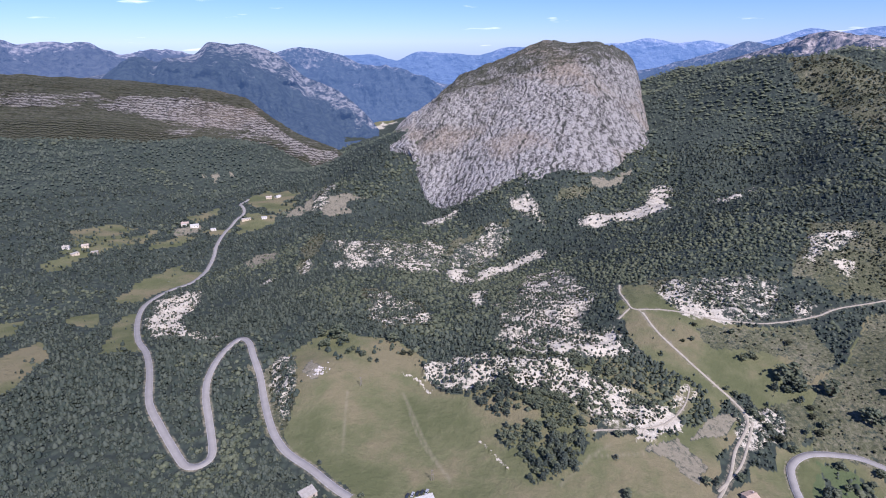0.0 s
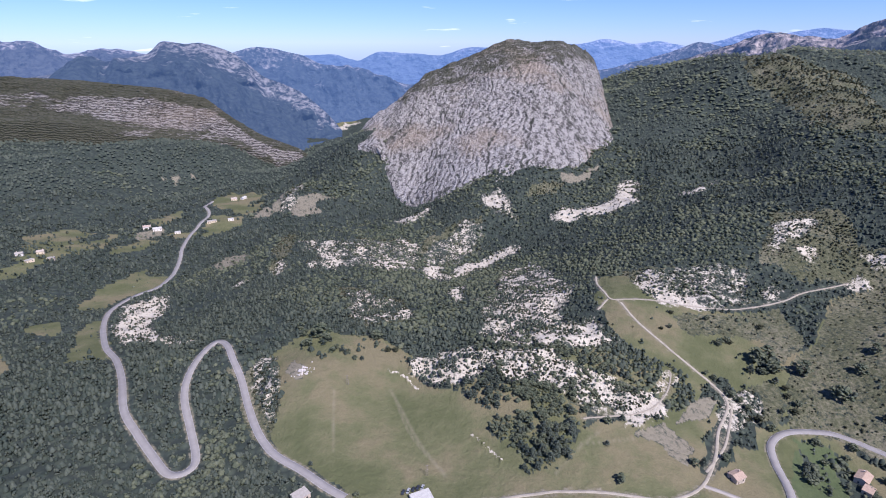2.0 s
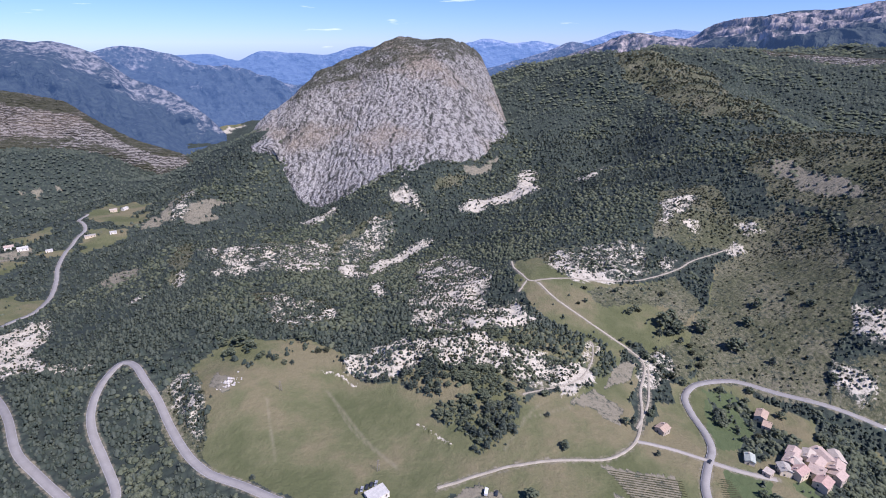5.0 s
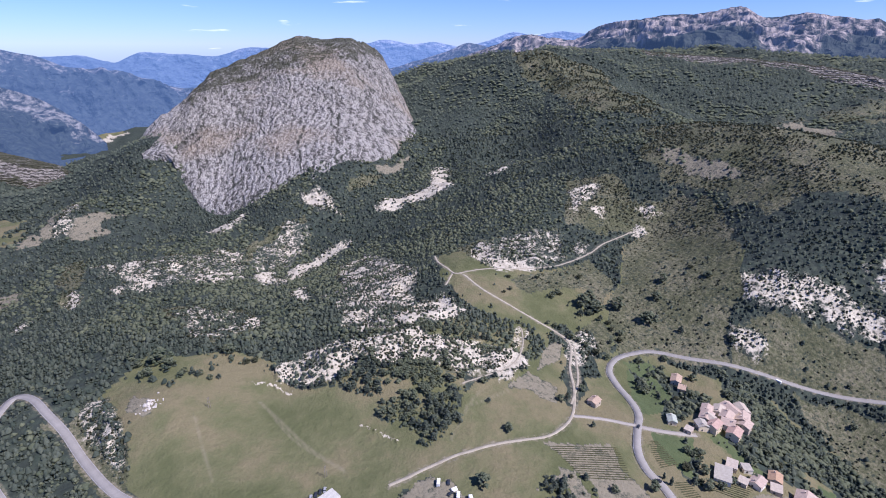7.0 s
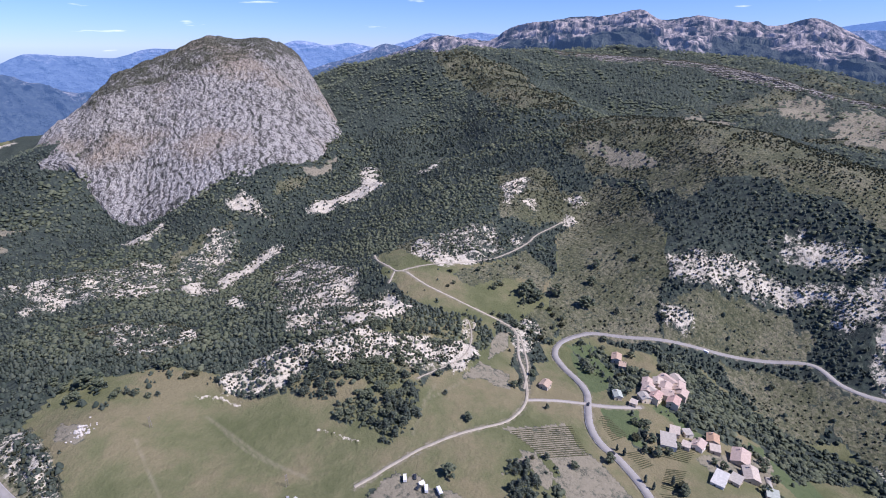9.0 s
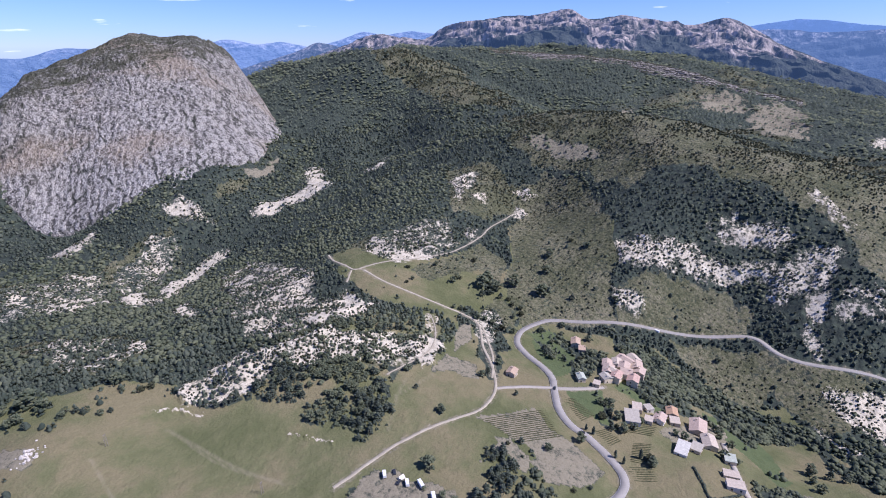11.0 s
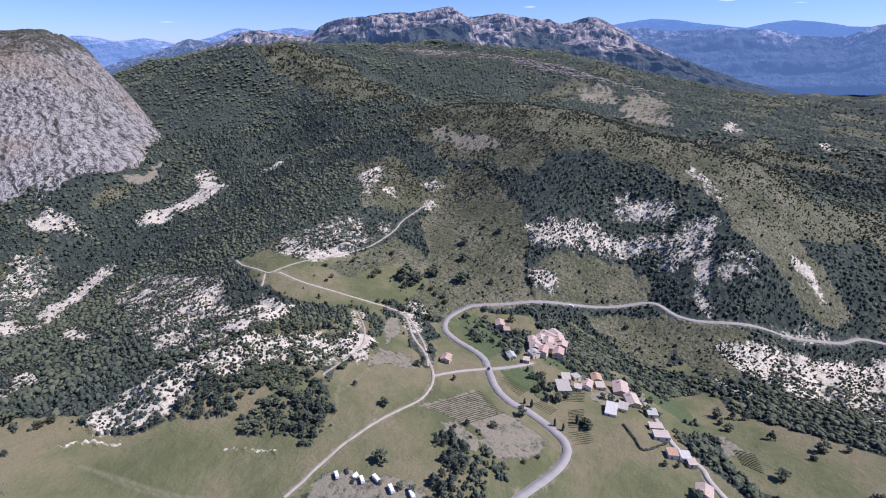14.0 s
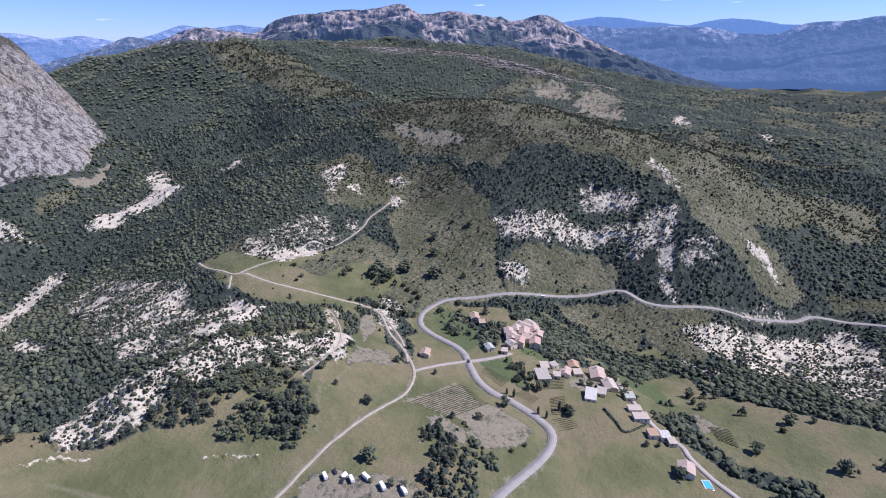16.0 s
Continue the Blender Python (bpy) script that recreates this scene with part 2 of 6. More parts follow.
    bump(nt, b, maths(nt, "ADD", maths(nt, "ADD", maths(nt, "MULTIPLY", mid, 2.0), tuft), maths(nt, "MULTIPLY", round_top, maths(nt, "SUBTRACT", 1.0, maths(nt, "MAXIMUM", attribute(nt, "grass"), maths(nt, "MAXIMUM", attribute(nt, "soil"), attribute(nt, "scree")))))), 0.55, 1.6)
    return m


def rock_material(name, pale, dark, green, squeeze=(1.0, 1.0, 0.4), turn=(0, 0, 0), warm=0.5, cracks=1.0, beds=0.18):
    """Ribbed limestone: stretched grain, long vegetated cracks in two slants, turf on the top."""
    m, nt, b = shader(name, 0.95, 0.1)
    p = place(nt, squeeze, turn)

    def crack(spacing, slant, width):
        """Long dark lines, roughly parallel."""
        q = place(nt, (1, 1, 1), slant)
        n = nt.nodes.new("ShaderNodeTexWave")
        n.inputs["Scale"].default_value = 0.314 / spacing
        n.inputs["Distortion"].default_value, n.inputs["Detail"].default_value = 5.0, 3.0
        n.inputs["Detail Scale"].default_value, n.inputs["Detail Roughness"].default_value = 1.3, 0.6
        nt.links.new(q, n.inputs["Vector"])
        return remap(nt, n.outputs["Fac"], 1 - width, 1 - width * 0.3)

    fine, grain = noise_node(nt, 0.50, 4, 0.85, p), noise_node(nt, 0.16, 4, 0.75, p)
    mid, slow = noise_node(nt, 0.03, 4, 0.65, p), noise_node(nt, 0.005, 3, 0.5, p)

    def band(spacing, slant, wild):
        """Ledges or runnels of a given spacing, bent and broken."""
        n = nt.nodes.new("ShaderNodeTexWave")
        n.inputs["Scale"].default_value = 0.314 / spacing
        n.inputs["Distortion"].default_value, n.inputs["Detail"].default_value = wild, 3.0
        n.inputs["Detail Scale"].default_value, n.inputs["Detail Roughness"].default_value = 1.6, 0.65
        nt.links.new(place(nt, (1, 1, 1), slant), n.inputs["Vector"])
        return n.outputs["Fac"]

    ledge = band(8.0, (0, 78, 30), 9.0) if cracks else band(7.0, (4, 84, 0), 9.0)
    flute = band(15.0, (0, 14, 25), 11.0) if cracks else ledge
    relief = maths(nt, "ADD", maths(nt, "MULTIPLY", ledge, 0.5), maths(nt, "MULTIPLY", flute, 0.5))
    tone = maths(nt, "ADD", maths(nt, "MULTIPLY", fine, 0.36), maths(nt, "ADD", maths(nt, "MULTIPLY", grain, 0.26), maths(nt, "ADD", maths(nt, "MULTIPLY", mid, 0.20), maths(nt, "MULTIPLY", relief, beds))))
    c = blend(nt, remap(nt, maths(nt, "SUBTRACT", tone, 0.5 * beds), 0.33, 0.45), dark, pale)
    c = blend(nt, remap(nt, slow, 0.52, 0.66, 0.0, warm), c, (pale[0] * 0.82, pale[1] * 0.70, pale[2] * 0.56))
    # turf and bushes in the runnels
    weed = maths(nt, "MULTIPLY", remap(nt, maths(nt, "ADD", grain, maths(nt, "MULTIPLY", mid, 0.8)), 0.80, 0.70), 0.55, True)
    c = blend(nt, weed, c, green)
    joint = maths(nt, "MAXIMUM", crack(64.0, (0, 40, 20), 0.018), crack(78.0, (10, -42, -15), 0.016))
    joint = maths(nt, "MULTIPLY", maths(nt, "MULTIPLY", joint, remap(nt, mid, 0.44, 0.58)), 0.85 * cracks)
    c = blend(nt, joint, c, (green[0] * 0.8, green[1] * 0.85, green[2] * 0.8))
    sward = remap(nt, maths(nt, "ADD", attribute(nt, "sward"), maths(nt, "ADD", maths(nt, "MULTIPLY", maths(nt, "SUBTRACT", mid, 0.5), 1.5), maths(nt, "MULTIPLY", maths(nt, "SUBTRACT", grain, 0.5), 1.3))), 0.42, 0.62)
    c = blend(nt, maths(nt, "MULTIPLY", sward, 0.88), c, blend(nt, remap(nt, fine, 0.35, 0.65), (0.034, 0.042, 0.026), (0.095, 0.096, 0.058)))
    nt.links.new(c, b.inputs["Base Color"])
    bump(nt, b, maths(nt, "ADD", maths(nt, "MULTIPLY", grain, 1.4), maths(nt, "ADD", fine, relief)), 1.0, 4.5)
    return m


def distance_material(name, woods, stone, haze_glow, share, scale=0.004, squeeze=2.2, reach=0.5):
    """A far range: woods and pale stone; the blue haze before it is put in as a faint glow."""
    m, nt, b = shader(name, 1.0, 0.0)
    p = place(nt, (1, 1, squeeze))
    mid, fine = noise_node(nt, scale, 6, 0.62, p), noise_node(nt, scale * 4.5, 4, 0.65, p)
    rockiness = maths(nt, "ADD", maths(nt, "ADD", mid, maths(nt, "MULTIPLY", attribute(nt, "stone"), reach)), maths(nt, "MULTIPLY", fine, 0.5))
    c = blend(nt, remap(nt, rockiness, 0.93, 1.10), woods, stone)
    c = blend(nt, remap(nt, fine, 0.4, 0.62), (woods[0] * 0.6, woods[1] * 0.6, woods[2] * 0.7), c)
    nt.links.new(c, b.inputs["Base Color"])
    # emission of the surface stands in for haze
    b.inputs["Emission Color"].default_value = (*haze_glow, 1)
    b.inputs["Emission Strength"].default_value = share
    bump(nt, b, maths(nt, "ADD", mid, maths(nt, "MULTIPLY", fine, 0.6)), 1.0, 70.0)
    return m


def leaf_material(name, low, high, spread=0.5):
    m, nt, b = shader(name, 0.85, 0.12)
    g = nt.nodes.new("ShaderNodeNewGeometry")
    p = place(nt)
    slow, fine = noise_node(nt, 0.012, 3, 0.5, p), noise_node(nt, 1.6, 2, 0.6, p)
    t = maths(nt, "ADD", maths(nt, "MULTIPLY", g.outputs["Random Per Island"], spread), maths(nt, "MULTIPLY", slow, 1 - spread))
    c = blend(nt, remap(nt, t, 0.2, 0.75), low, high)
    c = blend(nt, maths(nt, "MULTIPLY", remap(nt, fine, 0.4, 0.65), 0.35), c, tuple(v * 0.6 for v in low))
    nt.links.new(c, b.inputs["Base Color"])
    # leaves let some of the light through
    through_leaf, mixed = nt.nodes.new("ShaderNodeBsdfTranslucent"), nt.nodes.new("ShaderNodeMixShader")
    mixed.inputs[0].default_value = 0.48
    nt.links.new(c, through_leaf.inputs["Color"])
    nt.links.new(b.outputs[0], mixed.inputs[1])
    nt.links.new(through_leaf.outputs[0], mixed.inputs[2])
    nt.links.new(mixed.outputs[0], nt.nodes["Material Output"].inputs["Surface"])
    return m


GROUND = ground_material()
ROCK = rock_material("limestone", (0.51, 0.485, 0.45), (0.11, 0.105, 0.098), (0.055, 0.06, 0.048), (1.0, 1.0, 0.9), (0, 0, 0), 0.6)
ROCK_LEFT = rock_material("banded limestone", (0.36, 0.335, 0.305), (0.085, 0.08, 0.072), (0.04, 0.047, 0.036), (0.25, 0.25, 1.2), (6, 0, 0), 0.4, 0.0, 0.26)
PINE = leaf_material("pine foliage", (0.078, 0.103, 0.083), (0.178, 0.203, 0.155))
OAK = leaf_material("oak foliage", (0.126, 0.154, 0.101), (0.248, 0.268, 0.174))
SCRUB = leaf_material("scrub foliage", (0.062, 0.072, 0.043), (0.125, 0.127, 0.078))


# ---- crest and foot lines of the mountains round the valley ----
ROCK_CREST = ((-141, 1424, 22), (-106, 1483, 56), (-37, 1551, 97), (62, 1636, 167), (202, 1708, 218), (315, 1732, 260), (393, 1726, 250), (475, 1713,
    253), (575, 1830, 232), (660, 1950, 200), (700, 1990, 150), (635, 1700, 68))
ROCK_FOOT = ((-126, 1262, 20), (-81, 1236, 24), (-62, 1178, -14), (-41, 1089, -42), (-10, 1035, -54), (72, 974, -21), (151, 935, 5), (227, 955, 19),
    (304, 1010, 26), (386, 1092, 28), (450, 1166, 31), (496, 1270, 45))
LEFT_CREST = ((-1668, 1580, 163), (-1538, 1707, 163), (-1433, 1797, 164), (-1314, 1885, 151), (-1176, 1973, 136), (-997, 2012, 113), (-841, 2026, 92),
    (-735, 2012, 69), (-643, 1964, 17), (-532, 1905, -41), (-446, 1870, -69), (-361, 1831, -98), (-325, 1815, -170))
LEFT_FOOT = ((-1467, 1345, 62), (-1356, 1456, 52), (-1265, 1535, 49), (-1160, 1615, 42), (-1018, 1660, 34), (-913, 1681, 1), (-807, 1714, -23), (-677,
    1751, -38), (-571, 1764, -54), (-483, 1772, -94), (-428, 1770, -124), (-363, 1789, -125), (-325, 1812, -175))
A_CREST = ((-3326, 3392, 265), (-3061, 3633, 247), (-2921, 3746, 280), (-2855, 3796, 252), (-2700, 3908, 269), (-2541, 4013, 235), (-2341, 4133, 175),
    (-2070, 4275, 207), (-1933, 4338, 173), (-1631, 4460, 153))
A_FOOT = ((-3043, 3034, 91), (-2802, 3257, 77), (-2682, 3356, 71), (-2619, 3405, 58), (-2482, 3506, 51), (-2332, 3606, 45), (-2141, 3722, 37), (-1901,
    3850, 21), (-1772, 3911, 16), (-1494, 4025, 8))
B_CREST = ((-2249, 3422, 49), (-2116, 3566, 81), (-1934, 3726, 126), (-1730, 3881, 178), (-1645, 3973, 258), (-1519, 4023, 246), (-1393, 4068, 249),
    (-1201, 4076, 176), (-997, 4022, 26), (-739, 3917, -73), (-560, 3800, -190), (-440, 3700, -310))
B_FOOT = ((-1662, 2484, -5), (-1551, 2552, -26), (-1411, 2628, -62), (-1256, 2703, -85), (-1137, 2753, -106), (-1038, 2787, -140), (-909, 2824, -190),
    (-813, 2899, -233), (-709, 2970, -277), (-650, 3150, -300), (-520, 3350, -318), (-430, 3600, -325))
C_CREST = ((-1506, 4344, 114), (-1298, 4412, 182), (-1129, 4459, 218), (-832, 4523, 165), (-658, 4550, 91), (-385, 4579, 49), (-152, 4538, -29), (79,
    4487, -80), (352, 4421, -111))
C_FOOT = ((-1336, 3751, -124), (-1161, 3806, -149), (-1013, 3848, -154), (-745, 3906, -240), (-594, 3980, -295), (-352, 4058, -300), (-142, 4124, -270), (74, 4177, -230), (337, 4214, -200))
D_CREST = ((-1066, 4750, 144), (-787, 4805, 150), (-597, 4832, 154), (-406, 4851, 102), (-209, 4865, 174), (36, 4869, 164), (330, 4858, 150), (569,
    4836, 208), (853, 4794, 208))
D_FOOT = ((-1034, 4524, -47), (-764, 4576, -52), (-580, 4603, -54), (-393, 4623, -56), (-204, 4635, -58), (34, 4639, -59), (319, 4628, -59), (554,
    4606, -59), (830, 4565, -57))
E_CREST = ((1175, 4733, 221), (1498, 4637, 240), (1682, 4571, 277), (1862, 4499, 241), (2040, 4419, 259), (2258, 4309, 224), (2425, 4215, 256), (2623,
    4091, 336), (2780, 3984, 314), (2962, 3848, 344), (3137, 3704, 322))
E_FOOT = ((1118, 4557, 32), (1433, 4464, 31), (1612, 4401, 31), (1789, 4329, 31), (1963, 4251, 32), (2176, 4144, 33), (2341, 4051, 34), (2539, 3928,
    58), (2690, 3824, 60), (2868, 3691, 106), (3038, 3551, 108))
F_CREST = ((1369, 4274, 27), (1603, 4245, 60), (1794, 4222, 111), (2004, 4125, 181), (2165, 4041, 250), (2284, 3973, 233), (2402, 3901, 200), (2589,
    3777, 201))
F_FOOT = ((1207, 3797, -34), (1399, 3727, -35), (1551, 3665, -35), (1736, 3579, -15), (1880, 3505, 6), (1986, 3445, 15), (2088, 3383, 27), (2252,
    3275, 48))
G_CREST = ((1791, 3563, 137), (2074, 3516, 218), (2330, 3466, 301), (2521, 3387, 271), (2649, 3284, 252), (2841, 3178, 362), (3021, 2997, 413), (3134,
    2872, 432), (3269, 2711, 432), (3406, 2527, 461), (3480, 2424, 406), (3599, 2235, 427), (3720, 2023, 387), (3825, 1810, 354), (3896, 1640, 392),
    (3953, 1496, 339), (3980, 1260, 214), (4004, 970, 111), (3966, 596, -6), (3894, 252, -73))
G_FOOT = ((1313, 2682, 96), (1456, 2544, 104), (1568, 2410, 104), (1683, 2326, 116), (1741, 2216, 131), (1849, 2122, 138), (1935, 1966, 123), (2011,
    1882, 112), (2063, 1741, 98), (2154, 1618, 81), (2159, 1521, 71), (2236, 1394, 46), (2311, 1253, 23), (2376, 1113, 6), (2469, 1014, -12), (2550,
    938, -21), (2688, 827, -34), (2831, 665, -49), (2972, 434, -62), (3094, 195, -67))
H_CREST = ((4405, 1814, 284), (4496, 1557, 335), (4595, 1213, 315), (4678, 801, 328), (4721, 440, 284), (4736, 140, 265), (4734, -54, 338), (4724,
    -281, 348), (4705, -483, 372), (4650, -850, 355), (4567, -1216, 314))
H_FOOT = ((3856, 1576, -48), (3939, 1341, -46), (4025, 1031, -41), (4097, 657, -33), (4130, 336, -43), (4140, 71, -35), (4087, -113, -25), (4073,
    -319, -34), (4052, -505, -42), (3996, -827, -41), (3916, -1139, -36))
I_CREST = ((4455, 1836, 329), (4546, 1578, 379), (4622, 1321, 402), (4693, 1020, 364), (4744, 729, 336), (4775, 423, 379), (4791, 47, 330), (4779,
    -288, 335))
I_FOOT = ((4436, 1819, 187), (4530, 1554, 187), (4607, 1292, 187), (4676, 993, 187), (4724, 703, 187), (4756, 387, 187), (4767, 18, 188), (4753, -319,
    189))

TERRACE_CREST = ((1619, 2020, 216), (1740, 1881, 216), (1850, 1736, 211), (1949, 1584, 197), (2035, 1429, 186), (2107, 1272, 170), (2147, 1132, 149), (2169, 1014, 124), (2174, 896, 95), (2191, 723, 60), (2189, 621, 47))
TERRACE_FOOT = ((1572, 1968, 171), (1691, 1832, 171), (1798, 1689, 167), (1894, 1540, 153), (1978, 1388, 143), (2048, 1234, 129), (2087, 1096, 109), (2107, 981, 86), (2111, 865, 59), (2126, 696, 26), (2123, 596, 15))


# ---- meshes ----
def mesh_object(name, verts, faces, material, parent=None, smooth=False):
    me = bpy.data.meshes.new(name)
    if isinstance(faces, np.ndarray):
        nf, k = faces.shape
        me.vertices.add(len(verts))
        me.vertices.foreach_set("co", np.asarray(verts, np.float32).ravel())
        me.loops.add(nf * k)
        me.loops.foreach_set("vertex_index", faces.astype(np.int32).ravel())
        me.polygons.add(nf)
        me.polygons.foreach_set("loop_start", np.arange(0, nf * k, k, dtype=np.int32))
        me.update(calc_edges=True)
    else:
        me.from_pydata([tuple(v) for v in verts], [], faces)
    if smooth:
        me.polygons.foreach_set("use_smooth", np.ones(len(me.polygons), bool))
    for mat in material if isinstance(material, (list, tuple)) else (material,):
        me.materials.append(mat)
    ob = new(name, me)
    ob.parent = parent
    return ob


def grid_faces(rows, cols):
    i, j = np.meshgrid(np.arange(rows - 1), np.arange(cols - 1), indexing="ij")
    a = (i * cols + j).ravel()
    return np.stack([a, a + 1, a + cols + 1, a + cols], 1)


def set_mask(ob, name, values):
    at = ob.data.attributes.new(name, "FLOAT", "POINT")
    at.data.foreach_set("value", np.asarray(values, np.float32).ravel())


def along(points, u):
    """Points of a line at shares u of its count, with smooth bends."""
    p = np.asarray(points, float)
    n = len(p)
    s = np.clip(u, 0, 1) * (n - 1)
    i = np.clip(np.floor(s).astype(int), 0, n - 2)
    f = (s - i)[:, None]
    a, b, c, d = p[np.clip(i - 1, 0, n - 1)], p[i], p[i + 1], p[np.clip(i + 2, 0, n - 1)]
    m0, m1 = (c - a) * 0.4, (d - b) * 0.4
    return b * (2 * f ** 3 - 3 * f ** 2 + 1) + m0 * (f ** 3 - 2 * f ** 2 + f) + c * (-2 * f ** 3 + 3 * f ** 2) + m1 * (f ** 3 - f ** 2)


def massif(name, crest, foot, material, cols, rows, bulge=0.0, rough=10.0, cell=200.0, jag=3.0, back=500.0, sink=120.0, ribs=0.0, rib_cell=12.0):
    """A mountain flank: a foot line and a crest line joined by a rough slope, with its far side falling away behind."""
    u = np.linspace(0, 1, cols)
    c, f = along(crest, u), along(foot, u)
    run = np.concatenate([[0], np.cumsum(np.hypot(*(np.diff(c[:, :2], axis=0).T)))])
    c[:, 2] += jag * fbm(run, run * 0 + cell, cell * 0.35, 5, 0.6)
    v = np.linspace(-0.05, 1.0, rows)[:, None, None]
    w = np.clip(v, 0, 1)
    # low ends of the flank keep low relief
    lift = np.clip((c[:, 2] - f[:, 2]) / 150, 0.08, 1.0)
    bulge, rough = bulge * lift, rough * lift
    p = f[None] * (1 - v) + c[None] * v
    p[:, :, 2] = (f[:, 2] * (1 - w[..., 0]) + c[:, 2] * w[..., 0]) + bulge * np.sin(np.pi * w[..., 0]) + np.minimum(v[..., 0], 0) * sink * 20
    swell = np.sin(np.pi * np.clip(v[..., 0], 0, 1)) ** 0.6
    gully = ridged(p[:, :, 0] + 0.4 * p[:, :, 1], p[:, :, 2] * 0.35 + 0.15 * p[:, :, 1], cell, 4)
    p[:, :, 2] += rough * swell * (gully - 0.3)
    push = rough * 0.6 * swell * fbm(p[:, :, 0], p[:, :, 2] * 1.3 + p[:, :, 1] * 0.3, cell * 0.3, 4, 0.6)
    away = c[:, :2] - f[:, :2]
    away /= np.hypot(away[:, 0], away[:, 1])[:, None] + 1e-6
    p[:, :, :2] += away[None] * push[..., None]
    if ribs:
        # ribs and runnels that fan out down the face
        fall = v[..., 0] * np.hypot(np.hypot(*(c - f)[:, :2].T), c[:, 2] - f[:, 2])
        across = run[None] + 0.55 * fall * (u[None] - 0.3)
        if ribs > 0:
            rib = (ridged(across, fall * 0.7, rib_cell, 3) - 0.45) + 0.6 * fbm(across, fall * 0.6, rib_cell * 0.6, 2)
        else:
            # ledges of flat-lying beds
            rib = (ridged(run[None] * 0.10 + 0 * fall, fall + 0.08 * run[None], 16, 3) - 0.45) + 0.5 * fbm(run[None] + 0 * fall, fall, 18, 3)
        p[:, :, 2] += ribs * 0.6 * rib * swell * lift
        p[:, :, :2] -= away[None] * (ribs * rib * swell * lift)[..., None]
    k = 8
    far = np.linspace(0, 1, k + 1)[1:, None, None]
    q = np.repeat(c[None], k, 0)
    q[:, :, :2] += away[None] * far * back
    q[:, :, 2] -= (far[..., 0] ** 1.3) * back * 0.75
    g = np.concatenate([p, q])
    ob = mesh_object(name, g.reshape(-1, 3), grid_faces(rows + k, cols), material, smooth=True)
    height = np.concatenate([np.repeat(v[:, :, 0], cols, 1), np.ones((k, cols))])
    return ob, g, height


# ---- plan of fields, scree, heath and woods ----
AREAS, ROADS, TRACKS, TRAILS = [], [], [], []


def area(kind, density, *outline):
    AREAS.append((kind, density, outline))


area('heath', 0.25, (-161, 371), (-143, 357), (-133, 372), (-119, 328), (-113, 300), (-120, 296), (-135, 332))
area('grass', 0.02, (-401, 573), (-409, 636), (-393, 726), (-373, 702), (-353, 701), (-343, 655), (-361, 613), (-366, 559), (-383, 555))
area('grass', 0.05, (-322, 417), (-350, 471), (-362, 513), (-349, 523), (-306, 454), (-277, 409))
area('grass', 0.08, (-405, 388), (-398, 429), (-393, 450), (-363, 408), (-355, 380), (-340, 343), (-352, 327))
area('grass', 0.05, (-408, 496), (-389, 517), (-376, 501), (-369, 481), (-389, 481))
area('grass', 0.05, (-476, 472), (-444, 485), (-429, 462), (-451, 441))
area('scree', 0.28, (-326, 514), (-344, 580), (-327, 612), (-293, 555), (-280, 506), (-249, 455), (-212, 417), (-217, 410), (-270, 450), (-292, 453))
area('grass', 0.02, (-426, 1115), (-403, 1241), (-333, 1162), (-302, 1026), (-324, 1001), (-368, 1014))
area('grass', 0.02, (-397, 924), (-396, 997), (-326, 988), (-323, 940), (-359, 863))
area('grass', 0.05, (-440, 869), (-395, 905), (-382, 859), (-417, 839))
area('grass', 0.08, (-465, 787), (-459, 868), (-433, 821), (-446, 766))
area('grass', 0.08, (-554, 711), (-559, 783), (-519, 774), (-504, 721), (-524, 690))
area('grass', 0.12, (-500, 979), (-465, 1029), (-428, 978), (-455, 926))
area('grass', 0.12, (-627, 871), (-582, 911), (-541, 893), (-538, 806), (-600, 790))
area('soil', 0.05, (-231, 959), (-227, 1029), (-172, 1078), (-156, 1049), (-179, 1007), (-177, 963))
area('soil', 0.1, (-654, 1398), (-610, 1425), (-576, 1423), (-627, 1384))
area('soil', 0.2, (-300, 716), (-291, 751), (-269, 760), (-260, 711), (-276, 684))
area('scree', 0.0, (-661, 4578), (-524, 4346), (-362, 4149), (-395, 4027), (-565, 4195))
area('scree', 0.0, (-762, 3942), (-592, 3911), (-537, 3807), (-685, 3847))
area('scree', 0.0, (-618, 4256), (-482, 4028), (-352, 4039), (-358, 3898), (-489, 3928), (-563, 4019))
area('scree', 0.0, (-576, 3881), (-444, 3961), (-442, 3845), (-518, 3784))
area('grass', 0.05, (248, 360), (296, 350), (389, 418), (469, 474), (480, 430), (456, 330), (350, 250), (291, 309), (258, 326))
area('grass', 0.12, (-141, 364), (-119, 403), (-106, 426), (-73, 408), (-42, 403), (-12, 374), (-21, 360), (-118, 349))
area('grass', 0.0, (-110, 294), (-121, 329), (-121, 361), (-84, 362), (-40, 381), (-18, 364), (-7, 341), (19, 330), (39, 313), (46, 302), (39, 287),
     (52, 273), (56, 253), (70, 252), (96, 278), (113, 286), (135, 280), (162, 288), (178, 268), (167, 247), (145, 202), (-67, 195), (-56, 237), (-94,
     269))
area('grass', 0.03, (189, 529), (208, 539), (234, 525), (228, 480), (271, 449), (331, 439), (329, 401), (323, 362), (277, 343), (255, 354), (236,
     353), (209, 327), (204, 355), (175, 408), (170, 439), (174, 481))
area('grass', 0.0, (99, 280), (138, 288), (186, 309), (179, 289), (165, 255), (221, 294), (271, 312), (300, 299), (329, 251), (353, 209), (354, 174),
     (369, 132), (375, 105), (313, 36), (284, 0), (196, -3), (-10, 205), (49, 246), (85, 263))
